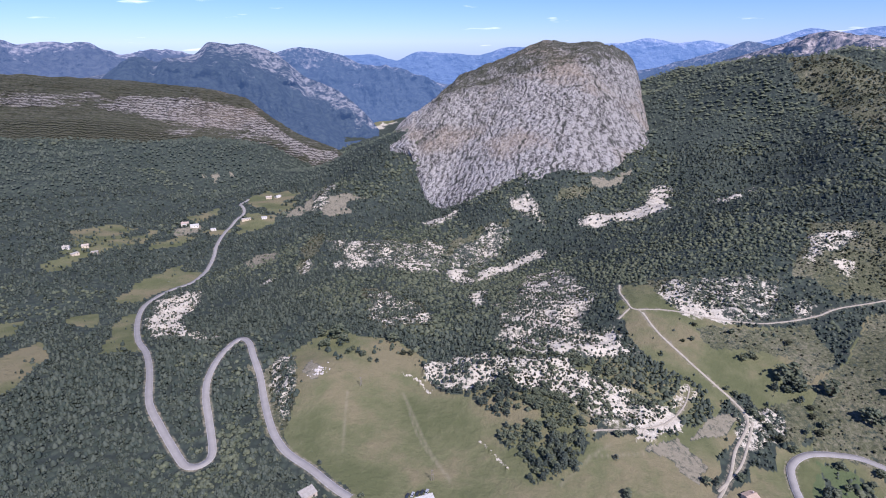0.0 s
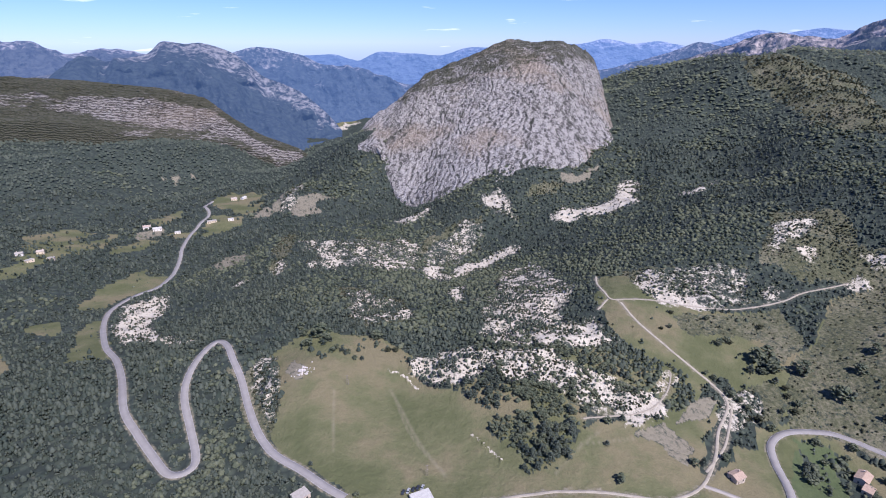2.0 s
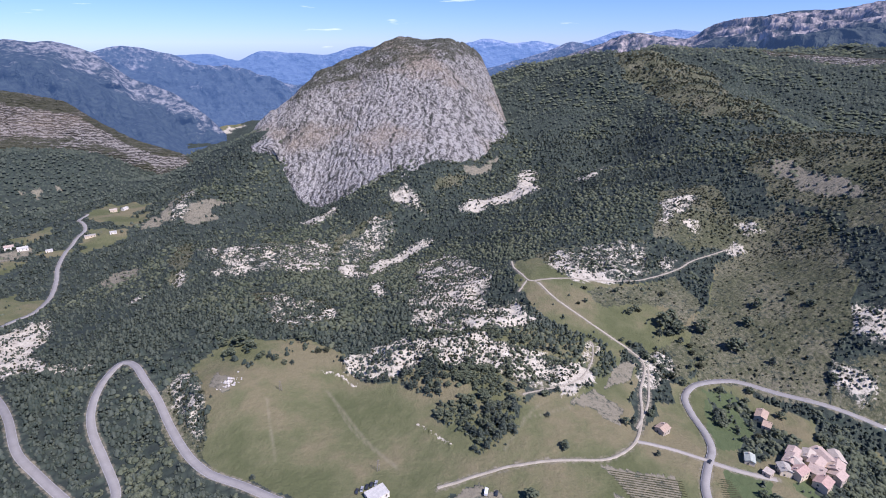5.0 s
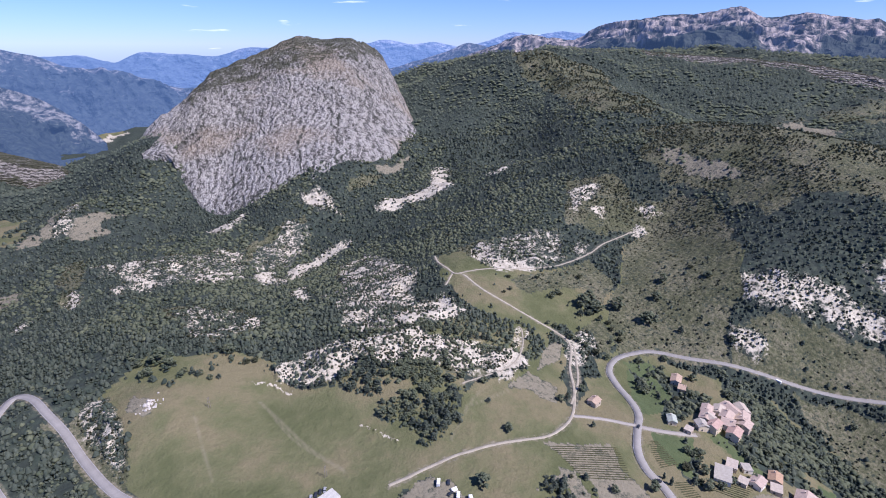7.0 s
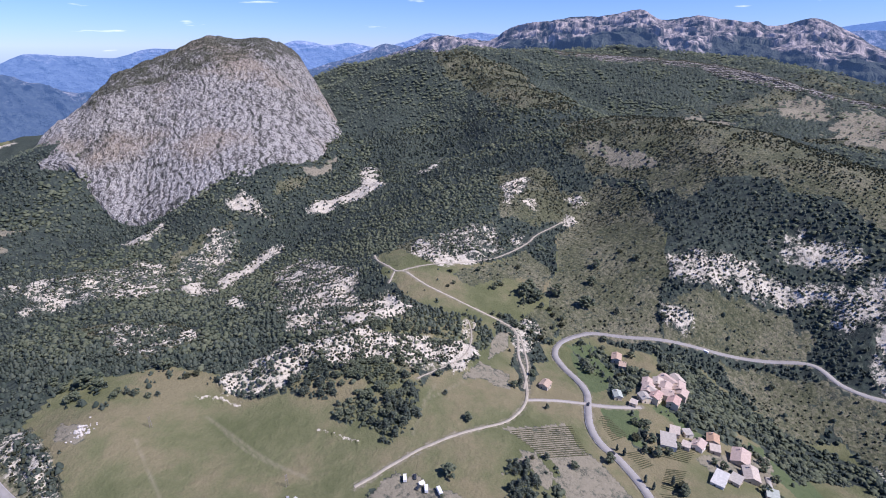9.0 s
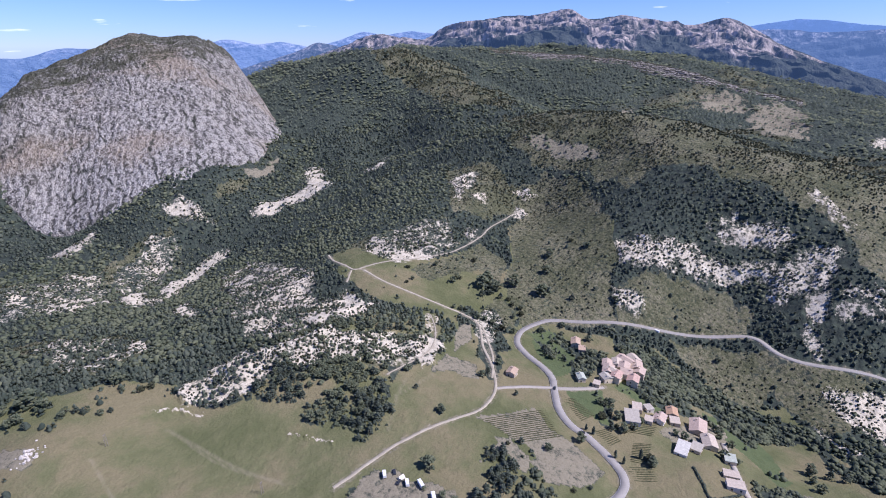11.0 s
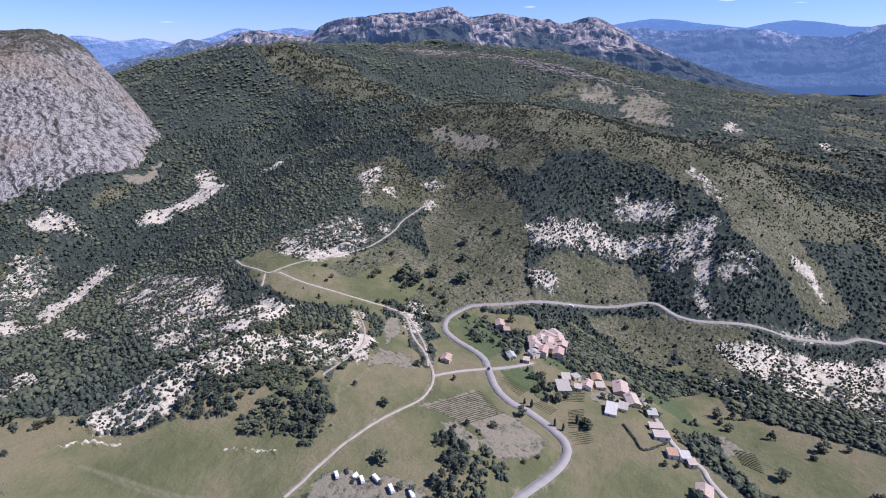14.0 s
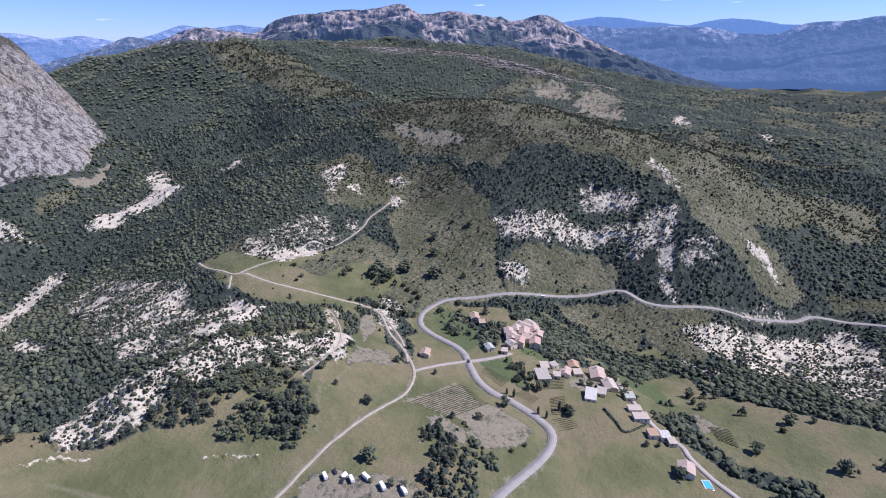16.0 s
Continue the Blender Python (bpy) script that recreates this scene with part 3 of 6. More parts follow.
area('grass', 0.0, (135, 276), (219, 330), (245, 330), (173, 254), (128, 232), (70, 246), (95, 270))
area('wood', 0.8, (34, 228), (43, 221), (46, 207), (47, 193), (24, 188), (15, 215))
area('wood', 0.8, (372, 460), (389, 455), (358, 407), (298, 355), (281, 357), (327, 403), (339, 429))
area('wood', 0.6, (249, 327), (264, 321), (226, 282), (181, 246), (176, 251), (212, 293))
area('lawn', 0.02, (262, 284), (271, 259), (244, 224), (222, 224), (236, 253))
area('lawn', 0.02, (218, 211), (241, 196), (223, 177), (198, 177))
area('lawn', 0.1, (251, 187), (279, 190), (274, 158), (293, 144), (253, 154))
area('lawn', 0.05, (308, 142), (326, 110), (267, 70), (248, 73), (268, 100))
area('grove', 0.45, (269, 289), (292, 284), (297, 226), (276, 213), (239, 207), (241, 226), (251, 259))
area('grove', 0.4, (288, 194), (299, 165), (298, 130), (294, 119), (288, 137), (262, 159), (261, 181))
area('grove', 0.5, (228, 194), (222, 175), (205, 161), (199, 168), (213, 185))
area('soil', 0.0, (127, 196), (166, 180), (161, 144), (137, 142), (123, 152), (121, 166))
area('soil', 0.0, (128, 221), (166, 210), (165, 182), (136, 188))
area('soil', 0.0, (138, 275), (166, 291), (181, 270), (169, 257), (157, 274))
area('soil', 0.0, (213, 331), (237, 337), (214, 306), (176, 293))
area('soil', 0.05, (99, 192), (122, 197), (124, 166), (116, 151), (110, 166), (115, 184))
area('soil', 0.0, (49, 226), (58, 218), (72, 176), (58, 169), (24, 225))
area('soil', 0.0, (248, 64), (267, 47), (245, 39), (222, 53))
area('soil', 0.0, (232, 144), (255, 138), (308, 122), (263, 109), (229, 122))
area('soil', 0.0, (-109, 350), (-103, 364), (-91, 350), (-94, 341), (-102, 340))
area('grass', 0.0, (10, 335), (25, 326), (42, 305), (55, 311), (70, 304), (54, 299), (38, 294), (31, 286), (8, 325))
area('grass', 1.3, (89, 344), (137, 375), (176, 392), (203, 363), (214, 332), (180, 307), (148, 309), (111, 295), (98, 311), (91, 330))
area('grass', 1.0, (7, 340), (23, 341), (44, 326), (63, 321), (85, 319), (106, 294), (98, 278), (86, 297), (70, 304), (55, 311), (43, 306), (26, 327))
area('grass', 1.2, (38, 294), (53, 301), (70, 304), (86, 297), (91, 270), (77, 254), (59, 254), (51, 271), (43, 286))
area('scree', 0.15, (100, 287), (126, 296), (169, 317), (168, 306), (140, 279), (135, 296))
area('grass', 0.6, (111, 199), (115, 186), (121, 172), (126, 163), (120, 145), (110, 142), (93, 149), (63, 134), (41, 166), (81, 177), (92, 177), (99,
     186), (107, 196))
area('grass', 0.4, (129, 192), (134, 183), (129, 170), (122, 170), (125, 184))
area('grass', 0.0, (317, 94), (335, 76), (309, 54), (298, 40), (293, 13), (284, -18), (279, -43), (278, -66), (161, -47), (146, -22), (195, -6), (208,
     2), (214, 25), (235, 37), (245, 53), (261, 68), (273, 82))
area('grove', 1.0, (336, 253), (350, 212), (353, 168), (364, 126), (355, 79), (323, 55), (324, 20), (311, -12), (300, -46), (299, -70), (278, -66),
     (279, -43), (284, -18), (293, 13), (298, 40), (309, 54), (335, 76), (317, 94), (291, 100), (318, 136), (288, 188), (313, 220))
area('grove', 0.8, (407, 148), (408, 136), (370, 118), (362, 129))
area('grove', 0.95, (237, 84), (251, 67), (218, 47), (205, 32), (201, 10), (199, -5), (185, -9), (183, 9), (192, 34), (201, 49), (207, 61), (223, 82))
area('grove', 0.6, (398, 75), (413, 48), (426, 20), (387, 19), (355, 44), (363, 64))
area('grass', 0.1, (-557, 659), (-539, 689), (-515, 713), (-496, 670), (-513, 629))
area('soil', 0.1, (-490, 870), (-466, 904), (-442, 920), (-437, 885), (-466, 843))
area('grass', 0.1, (-519, 821), (-517, 876), (-493, 849), (-491, 786))
area('soil', 0.15, (-318, 999), (-291, 1028), (-255, 993), (-288, 969))
area('heath', 0.05, (-144, 351), (-135, 381), (-122, 380), (-113, 347), (-107, 281), (-126, 292), (-138, 324))

# slopes round the meadow: stony strips, heath and woods
area('heath', 0.1, (722, 743), (833, 759), (791, 656), (775, 522), (773, 446), (792, 356), (768, 262), (763, 186), (792, 122), (860, 86), (592, 52), (547, 76), (559, 117), (577, 151), (583, 183), (595, 214), (581, 268), (553, 336), (527, 353), (560, 416), (547, 505), (566, 577))
area('heath', 0.35, (909, 1287), (987, 1255), (965, 1154), (915, 992), (851, 945), (843, 1056), (871, 1208))
area('heath', 0.45, (776, 798), (686, 601), (641, 513), (603, 471), (578, 528), (578, 583))
area('wood', 0.7, (-917, 1110), (-819, 1166), (-740, 1219), (-614, 1144), (-626, 951), (-739, 881))
area('heath', 0.12, (459, 466), (496, 412), (484, 357), (429, 311), (401, 287), (373, 268), (347, 247), (309, 285), (272, 300), (291, 332), (333, 374))
area('heath', 0.35, (459, 466), (507, 534), (539, 500), (546, 416), (484, 357), (496, 412))
area('heath', 0.08, (345, 247), (388, 209), (431, 158), (457, 173), (461, 201), (445, 229), (414, 256), (382, 267))
area('heath', 0.08, (379, 208), (416, 153), (420, 126), (398, 119), (366, 120), (355, 143), (366, 187))
area('heath', 0.15, (418, 126), (449, 63), (417, 53), (358, 67), (368, 91), (380, 113))
area('heath', 0.1, (564, 118), (608, 89), (635, 47), (576, 51), (600, 23), (574, -6), (519, 21), (526, 48), (530, 74), (543, 101))
area('wood', 1.0, (521, 345), (588, 334), (594, 288), (573, 242), (570, 191), (540, 193), (506, 249), (455, 270), (440, 313))
area('wood', 1.0, (650, 36), (725, 1), (719, -40), (582, -46), (569, -12), (605, 5), (609, 31))
area('wood', 1.0, (552, 205), (573, 158), (562, 117), (532, 158))
area('wood', 1.0, (466, 118), (517, 52), (514, 26), (483, 42), (444, 95))
area('scree', 0.55, (429, 311), (441, 291), (456, 263), (474, 254), (441, 238), (424, 254), (408, 274), (406, 294))
area('scree', 0.60, (470, 252), (444, 240), (461, 215), (472, 199), (487, 172), (507, 174), (494, 208), (481, 238))
area('scree', 0.65, (491, 171), (504, 172), (514, 158), (535, 146), (560, 117), (523, 125), (501, 129), (484, 147), (465, 152), (462, 163))
area('scree', 0.50, (504, 241), (524, 235), (535, 219), (540, 200), (548, 169), (533, 167), (519, 178), (520, 205), (513, 223))
area('scree', 0.02, (499, 130), (507, 117), (491, 117), (473, 117), (466, 118), (476, 130))
area('scree', 0.55, (487, 114), (500, 95), (507, 68), (500, 69), (482, 95))
area('scree', 0.65, (511, 118), (520, 95), (530, 74), (514, 73), (503, 102))
area('scree', 0.50, (457, 127), (462, 114), (441, 102), (435, 114))
area('scree', 0.45, (466, 56), (496, 34), (516, 9), (524, -7), (485, 31))
area('scree', 0.50, (378, 271), (399, 241), (372, 234), (367, 255))
area('scree', 0.5, (512, 527), (517, 499), (501, 482), (496, 499))
area('scree', 0.52, (406, 91), (444, 48), (499, -9), (531, -55), (517, -87), (332, -56), (320, -34), (351, -18), (362, 13), (381, 43), (390, 78))
area('scree', 0.50, (368, 89), (358, 67), (349, 45), (340, 61))
area('scree', 0.15, (603, 181), (606, 172), (591, 151), (578, 122), (572, 123), (584, 155))
area('scree', 0.15, (564, 52), (568, 43), (562, 23), (556, 10), (546, 20), (550, 37))
area('heath', 0.35, (-102, 563), (-63, 563), (-34, 509), (-13, 465), (-22, 432), (-57, 428), (-78, 444), (-87, 491))
area('heath', 0.5, (-220, 754), (-215, 861), (-192, 802), (-174, 632), (-189, 631))
area('heath', 0.55, (-1, 739), (25, 814), (65, 842), (113, 833), (101, 775), (72, 760), (32, 710), (3, 712))
area('heath', 0.65, (104, 653), (154, 685), (158, 563), (144, 517), (100, 444), (79, 403), (60, 422), (56, 448))
area('heath', 0.6, (-144, 729), (-97, 782), (-1, 807), (-7, 678), (-66, 659), (-129, 638))
area('heath', 0.5, (90, 319), (124, 332), (148, 325), (179, 316), (163, 297), (118, 291), (95, 302))
area('heath', 0.4, (224, 542), (276, 535), (355, 508), (337, 468), (276, 449), (222, 469))
area('heath', 0.5, (444, 619), (495, 592), (503, 520), (472, 476), (395, 474), (369, 509))
area('scree', 0.0, (-272, 1229), (-257, 1199), (-229, 989), (-242, 989), (-246, 1029))
area('soil', 0.08, (-268, 1053), (-270, 1201), (-243, 990), (-273, 1005))
area('scree', 0.1, (-178, 790), (-164, 783), (-147, 716), (-159, 734))
area('scree', 0.25, (-138, 747), (-128, 778), (-120, 717), (-109, 697), (-104, 658), (-115, 628), (-123, 676), (-131, 695))
area('scree', 0.05, (-141, 639), (-140, 671), (-132, 668), (-131, 637))
area('scree', 0.05, (-186, 674), (-180, 681), (-178, 634), (-188, 628), (-188, 659))
area('scree', 0.25, (-88, 729), (-80, 760), (-69, 737), (-74, 705), (-87, 705))
area('scree', 0.15, (-61, 775), (-47, 784), (-48, 730))
area('scree', 0.02, (-27, 807), (-14, 799), (-2, 758), (-1, 737), (-14, 755), (-26, 781))
area('scree', 0.2, (-61, 668), (-45, 719), (-33, 697), (-23, 723), (-24, 661), (-42, 656))
area('scree', 0.1, (8, 697), (22, 719), (27, 674), (37, 651), (26, 624), (4, 646))
area('scree', 0.03, (61, 838), (74, 837), (76, 802), (79, 786), (102, 786), (79, 762), (72, 784), (66, 813))
area('scree', 0.02, (35, 642), (61, 705), (93, 742), (121, 749), (150, 750), (142, 731), (121, 731), (96, 718), (62, 668), (42, 639))
area('scree', 0.08, (29, 587), (43, 607), (40, 548), (29, 494), (28, 521), (30, 563))
area('scree', 0.2, (46, 517), (70, 541), (59, 512))
area('scree', 0.25, (102, 624), (127, 635), (105, 562), (94, 578))
area('scree', 0.2, (128, 563), (159, 566), (144, 528), (126, 522), (115, 535))
area('scree', 0.15, (57, 445), (84, 484), (71, 429), (57, 431))
area('scree', 0.25, (80, 440), (109, 515), (118, 518), (89, 431))
area('scree', 0.6, (41, 396), (71, 473), (155, 581), (161, 511), (126, 450), (156, 423), (150, 381), (78, 361))
area('scree', 0.08, (49, 380), (64, 404), (81, 406), (79, 391), (62, 387), (56, 375))
area('scree', 0.15, (111, 446), (132, 464), (131, 452), (108, 427))
area('scree', 0.05, (79, 375), (96, 389), (116, 400), (138, 409), (156, 438), (159, 454), (163, 441), (162, 424), (152, 405), (163, 393), (141, 381), (124, 370), (105, 375), (91, 372))
area('scree', 0.15, (164, 416), (172, 403), (165, 393))
area('scree', 0.04, (74, 364), (89, 360), (94, 347), (93, 330), (85, 330), (82, 338), (77, 343), (75, 353))
area('scree', 0.28, (-19, 362), (-12, 371), (-2, 369), (5, 369), (16, 370), (27, 377), (43, 368), (50, 357), (49, 348), (40, 343), (26, 341), (22, 338), (20, 349), (12, 362), (1, 359), (-6, 356), (-4, 338), (-14, 353))
area('scree', 0.3, (48, 337), (63, 346), (76, 345), (90, 332), (104, 320), (96, 311), (80, 321), (60, 326))
area('scree', 0.5, (102, 315), (122, 330), (137, 325), (119, 294), (101, 303))
area('scree', 0.15, (141, 301), (163, 321), (175, 316), (171, 299), (152, 297))
area('scree', 0.0, (201, 359), (204, 357), (195, 341), (186, 328), (170, 315), (169, 316), (183, 329), (190, 341))
area('scree', 0.3, (-42, 475), (-17, 473), (-17, 442), (-26, 436))
area('scree', 0.4, (-236, 598), (-232, 630), (-217, 597))
area('scree', 0.25, (-39, 904), (-10, 912), (22, 951), (32, 983), (7, 885), (-19, 867))
area('scree', 0.06, (218, 805), (249, 830), (305, 864), (330, 844), (351, 867), (408, 955), (416, 929), (352, 812), (322, 791), (281, 805), (247, 796))
area('scree', 0.15, (125, 902), (152, 919), (167, 890), (172, 851), (178, 823), (166, 820), (155, 851), (139, 829), (137, 865))
area('soil', 0.1, (275, 948), (345, 1026), (363, 1027), (341, 978), (289, 939))
area('heath', 0.5, (216, 921), (290, 943), (248, 888), (211, 886))
area('scree', 0.1, (433, 801), (459, 803), (547, 925), (549, 916), (445, 769), (431, 775))
area('scree', 0.7, (435, 595), (472, 583), (457, 557), (428, 558), (401, 530), (378, 512), (407, 555))
area('scree', 0.0, (422, 525), (446, 535), (436, 512), (417, 499), (414, 509))
area('scree', 0.05, (340, 465), (360, 468), (343, 453))
area('scree', 0.35, (322, 494), (348, 499), (340, 479))
area('scree', 0.3, (219, 498), (245, 530), (257, 517), (242, 475), (275, 468), (271, 446), (227, 455), (222, 469), (223, 483))
area('scree', 0.02, (434, 473), (462, 485), (467, 473), (437, 464))
area('scree', 0.02, (259, 337), (276, 337), (265, 318), (258, 324))
area('scree', 0.2, (492, 521), (512, 504), (507, 487), (495, 490))
area('heath', 0.1, (262, 345), (286, 349), (291, 330), (270, 311), (245, 309), (243, 330))
area('scree', 0.85, (106, 648), (156, 693), (165, 581), (137, 501), (105, 441), (77, 395), (60, 422), (54, 462))
area('scree', 0.62, (49, 358), (75, 363), (106, 344), (147, 331), (181, 318), (169, 297), (131, 296), (89, 317))
area('scree', 1.0, (-1, 739), (65, 842), (111, 827), (101, 775), (47, 709), (9, 705))
area('scree', 1.0, (-146, 757), (-97, 782), (7, 804), (5, 669), (-66, 654), (-129, 634))
area('scree', 0.95, (233, 529), (276, 535), (355, 508), (337, 468), (276, 449), (216, 460))
area('scree', 0.6, (10, 381), (52, 367), (75, 363), (42, 336), (8, 338), (-14, 351))
area('heath', 0.2, (612, 140), (712, 58), (896, -45), (878, -116), (713, -98), (695, -48), (705, -15), (611, 42), (574, 72), (586, 101))
area('wood', 1.0, (611, 42), (705, -15), (681, -48), (648, -93), (613, -91), (592, -59), (584, -20), (592, 6), (586, 33))
area('heath', 0.1, (563, 63), (597, 48), (593, 13), (565, -16), (529, 0), (521, 24), (531, 45))
area('heath', 0.3, (580, -26), (595, -90), (569, -90), (561, -50))
area('scree', 0.15, (566, 57), (574, 52), (565, 30), (558, 9), (551, 15), (553, 35))
area('lawn', 0.1, (265, 290), (266, 264), (229, 230), (242, 224), (268, 242), (293, 281))
area('lawn', 0.05, (218, 205), (236, 194), (212, 173), (205, 159), (202, 171), (208, 187))
area('soil', 0.0, (127, 220), (174, 206), (161, 180), (132, 191))
area('soil', 0.05, (121, 205), (129, 194), (121, 166), (113, 165), (117, 186))
area('heath', 0.9, (899, 1447), (1385, 1728), (944, 1022), (1434, 1268), (825, 814), (802, 966), (861, 1221), (841, 1330))
area('scree', 0.1, (782, 1013), (822, 1043), (837, 1042), (806, 1015))
area('grass', 0.1, (-730, 3947), (-637, 4231), (-410, 4203), (-351, 4016), (-543, 3850), (-654, 3780))
area('scree', 0.0, (-661, 4580), (-530, 4480), (-363, 4164), (-400, 4088), (-582, 4328))
area('scree', 0.0, (-655, 3917), (-557, 3964), (-456, 3875), (-537, 3807))
area('scree', 0.9, (-94, 548), (-63, 555), (-34, 502), (-16, 461), (-23, 437), (-57, 431), (-78, 448))
area('soil', 0.7, (601, 571), (614, 547), (599, 482), (591, 436), (578, 433), (575, 485), (577, 541))
area('soil', 0.0, (1580, 982), (1639, 893), (1619, 875), (692, 473))
area('heath', 0.06, (231, 437), (341, 442), (332, 380), (310, 361), (300, 401), (238, 405))
area('grass', 0.1, (-480, 803), (-456, 862), (-432, 813), (-450, 761))
area('grass', 0.3, (-591, 774), (-541, 813), (-509, 809), (-484, 743), (-533, 702))
area('scree', 0.85, (-143, 368), (-134, 385), (-123, 380), (-113, 340), (-111, 298), (-125, 321))
area('soil', 0.3, (1976, 917), (2052, 912), (2087, 878), (2091, 818), (1997, 744), (1851, 692), (1791, 705), (1769, 745), (1773, 796))
area('soil', 0.3, (1861, 685), (1984, 696), (2079, 684), (2101, 634), (1854, 521), (1679, 455), (1527, 431), (1497, 465), (1520, 524), (1684, 611))
area('scree', 0.5, (1653, 322), (1741, 278), (1626, 252), (1534, 286))
area('scree', 0.5, (1618, 88), (1594, 34), (1501, 7), (1498, 57))
area('scree', 0.88, (235, 333), (253, 342), (272, 340), (265, 318), (237, 301), (219, 293), (215, 301))

ROADS.append(('road_west', 5.3, ((-55.7, 236.9), (-67.2, 244.8), (-84.3, 259.1), (-102.3, 272.6), (-113.5, 285.7), (-122.8, 301.2), (-134.4, 325.6),
     (-146.6, 354.1), (-158.8, 376.9), (-170.7, 400.4), (-180.2, 410.9), (-185.9, 405.6), (-189.2, 382.3), (-187.9, 355.5), (-181.5, 332.9), (-168.8,
     307.2), (-157.1, 283.6), (-154.3, 273.7), (-156.8, 268.0), (-162.1, 265.7), (-169.7, 268.0), (-183.5, 282.1), (-202.1, 302.5), (-221.8, 326.8),
     (-244.0, 369.3), (-272.5, 414.5), (-303.5, 454.1), (-340.8, 519.9), (-356.4, 567.9), (-353.3, 612.8), (-340.2, 647.5), (-345.6, 703.1), (-359.4,
     762.8), (-376.1, 823.2), (-390.5, 910.1), (-396.1, 1003.0), (-424.5, 1063.4), (-424.8, 1111.6))))
ROADS.append(('road_east', 5.4, ((77.5, 138.6), (91.5, 137.4), (110.3, 134.2), (132.3, 130.9), (151.2, 130.8), (164.3, 135.6), (172.0, 148.4), (177.3,
     169.2), (178.3, 185.0), (186.3, 200.4), (202.8, 216.4), (217.8, 229.7), (227.2, 245.8), (235.6, 270.8), (245.6, 289.3), (265.5, 300.6), (291.9,
     299.8), (307.0, 292.5), (327.4, 271.1), (349.8, 249.9), (376.5, 222.8), (412.5, 185.0), (433.6, 157.8), (427.0, 129.5), (436.5, 97.7), (471.7,
     46.4), (517.1, -7.6), (544.0, -29.1), (551.3, -60.3), (552.7, -92.3), (546.7, -127.2))))
ROADS.append(('lane', 3.6, ((206.5, 219.4), (216.9, 211.3), (228.4, 204.5), (241.3, 197.9))))
ROADS.append(('lane', 2.8, ((205.9, 220.1), (187.0, 232.3), (165.0, 241.7))))
ROADS.append(('lane', 3.2, ((266.7, 115.9), (222.3, 89.1), (208.2, 77.6), (199.7, 62.5), (190.4, 55.8), (177.4, 42.2), (167.4, 28.1))))
TRACKS.append(('track', 3.0, ((23.5, 232.8), (35.4, 233.3), (48.7, 234.3), (71.7, 234.7), (100.2, 232.7), (134.0, 228.7), (162.2, 239.7), (188.3,
     267.3), (207.8, 295.9), (233.3, 326.5), (232.3, 346.8), (213.9, 385.0), (199.2, 428.0), (195.5, 460.9), (188.1, 469.8), (190.1, 507.6), (198.7,
     536.8))))
TRACKS.append(('track', 2.4, ((188.1, 469.8), (170.8, 453.1))))
TRACKS.append(('track', 2.8, ((193.4, 464.1), (227.8, 459.0), (266.2, 446.2), (307.6, 439.6), (357.3, 447.9), (388.6, 459.8), (448.9, 473.6))))
TRACKS.append(('track', 2.4, ((173.7, 253.3), (201.5, 278.5), (223.4, 306.3), (237.6, 327.2))))
TRACKS.append(('track', 1.7, ((103.0, 291.1), (128.1, 295.4), (146.0, 300.2), (165.4, 312.1), (184.7, 331.8), (198.5, 353.4), (198.8, 359.7))))
TRAILS.append(('soil', 1.3, ((72.0, 248.0), (86.9, 261.4), (99.7, 272.4), (110.9, 279.5))))
TRAILS.append(('soil', 1.6, ((-31.6, 338.0), (-22.6, 314.6), (-11.2, 283.4), (3.9, 254.6))))
TRAILS.append(('scree', 1.5, ((-33.3, 358.5), (-21.3, 352.6), (-10.7, 337.2))))
TRAILS.append(('scree', 1.2, ((24.0, 288.4), (33.2, 275.1), (40.8, 262.8))))
TRAILS.append(('soil', 1.2, ((-26.4, 321.8), (-18.6, 295.1), (-7.1, 272.4), (4.3, 257.0))))
TRAILS.append(('soil', 1.2, ((-72.3, 328.9), (-70.5, 308.7), (-67.0, 275.2))))
TRAILS.append(('soil', 1.2, ((134.7, 275.8), (109.3, 271.0), (94.8, 269.7))))


# ---- land cover ----
def inside(poly, x, y):
    """Whether points lie in a closed outline."""
    hit = np.zeros(x.shape, bool)
    n = len(poly)
    for k in range(n):
        (x1, y1), (x2, y2) = poly[k], poly[(k + 1) % n]
        cross = (y1 > y) != (y2 > y)
        hit ^= cross & (x < (x2 - x1) * (y - y1) / ((y2 - y1) if y2 != y1 else 1e-9) + x1)
    return hit


def smooth_line(points, step):
    """A bending line through the points, resampled at even steps."""
    p = np.asarray(points, float)
    n = max(2, int(len(p) * 24))
    u = np.linspace(0, 1, n) * (len(p) - 1)
    i = np.clip(np.floor(u).astype(int), 0, len(p) - 2)
    f = (u - i)[:, None]
    a, b, c, d = p[np.clip(i - 1, 0, len(p) - 1)], p[i], p[i + 1], p[np.clip(i + 2, 0, len(p) - 1)]
    q = 0.5 * (2 * b + (c - a) * f + (2 * a - 5 * b + 4 * c - d) * f ** 2 + (3 * b - a - 3 * c + d) * f ** 3)
    s = np.concatenate([[0], np.cumsum(np.hypot(*np.diff(q, axis=0).T))])
    t = np.linspace(0, s[-1], max(3, int(s[-1] / step)))
    return np.stack([np.interp(t, s, q[:, 0]), np.interp(t, s, q[:, 1])], 1)


def rolling(x, y):
    """The land with its hills and hollows, before roads are cut into it."""
    r = np.hypot(np.asarray(x, float) - HUB[0], np.asarray(y, float) - HUB[1])
    return (land(x, y) + np.clip((r - 380) / 800, 0, 1) * (10 * fbm(x, y, 150, 4)) + np.clip((r - 560) / 900, 0, 1) * 16 * (ridged(x, y, 330, 3) - 0.5))


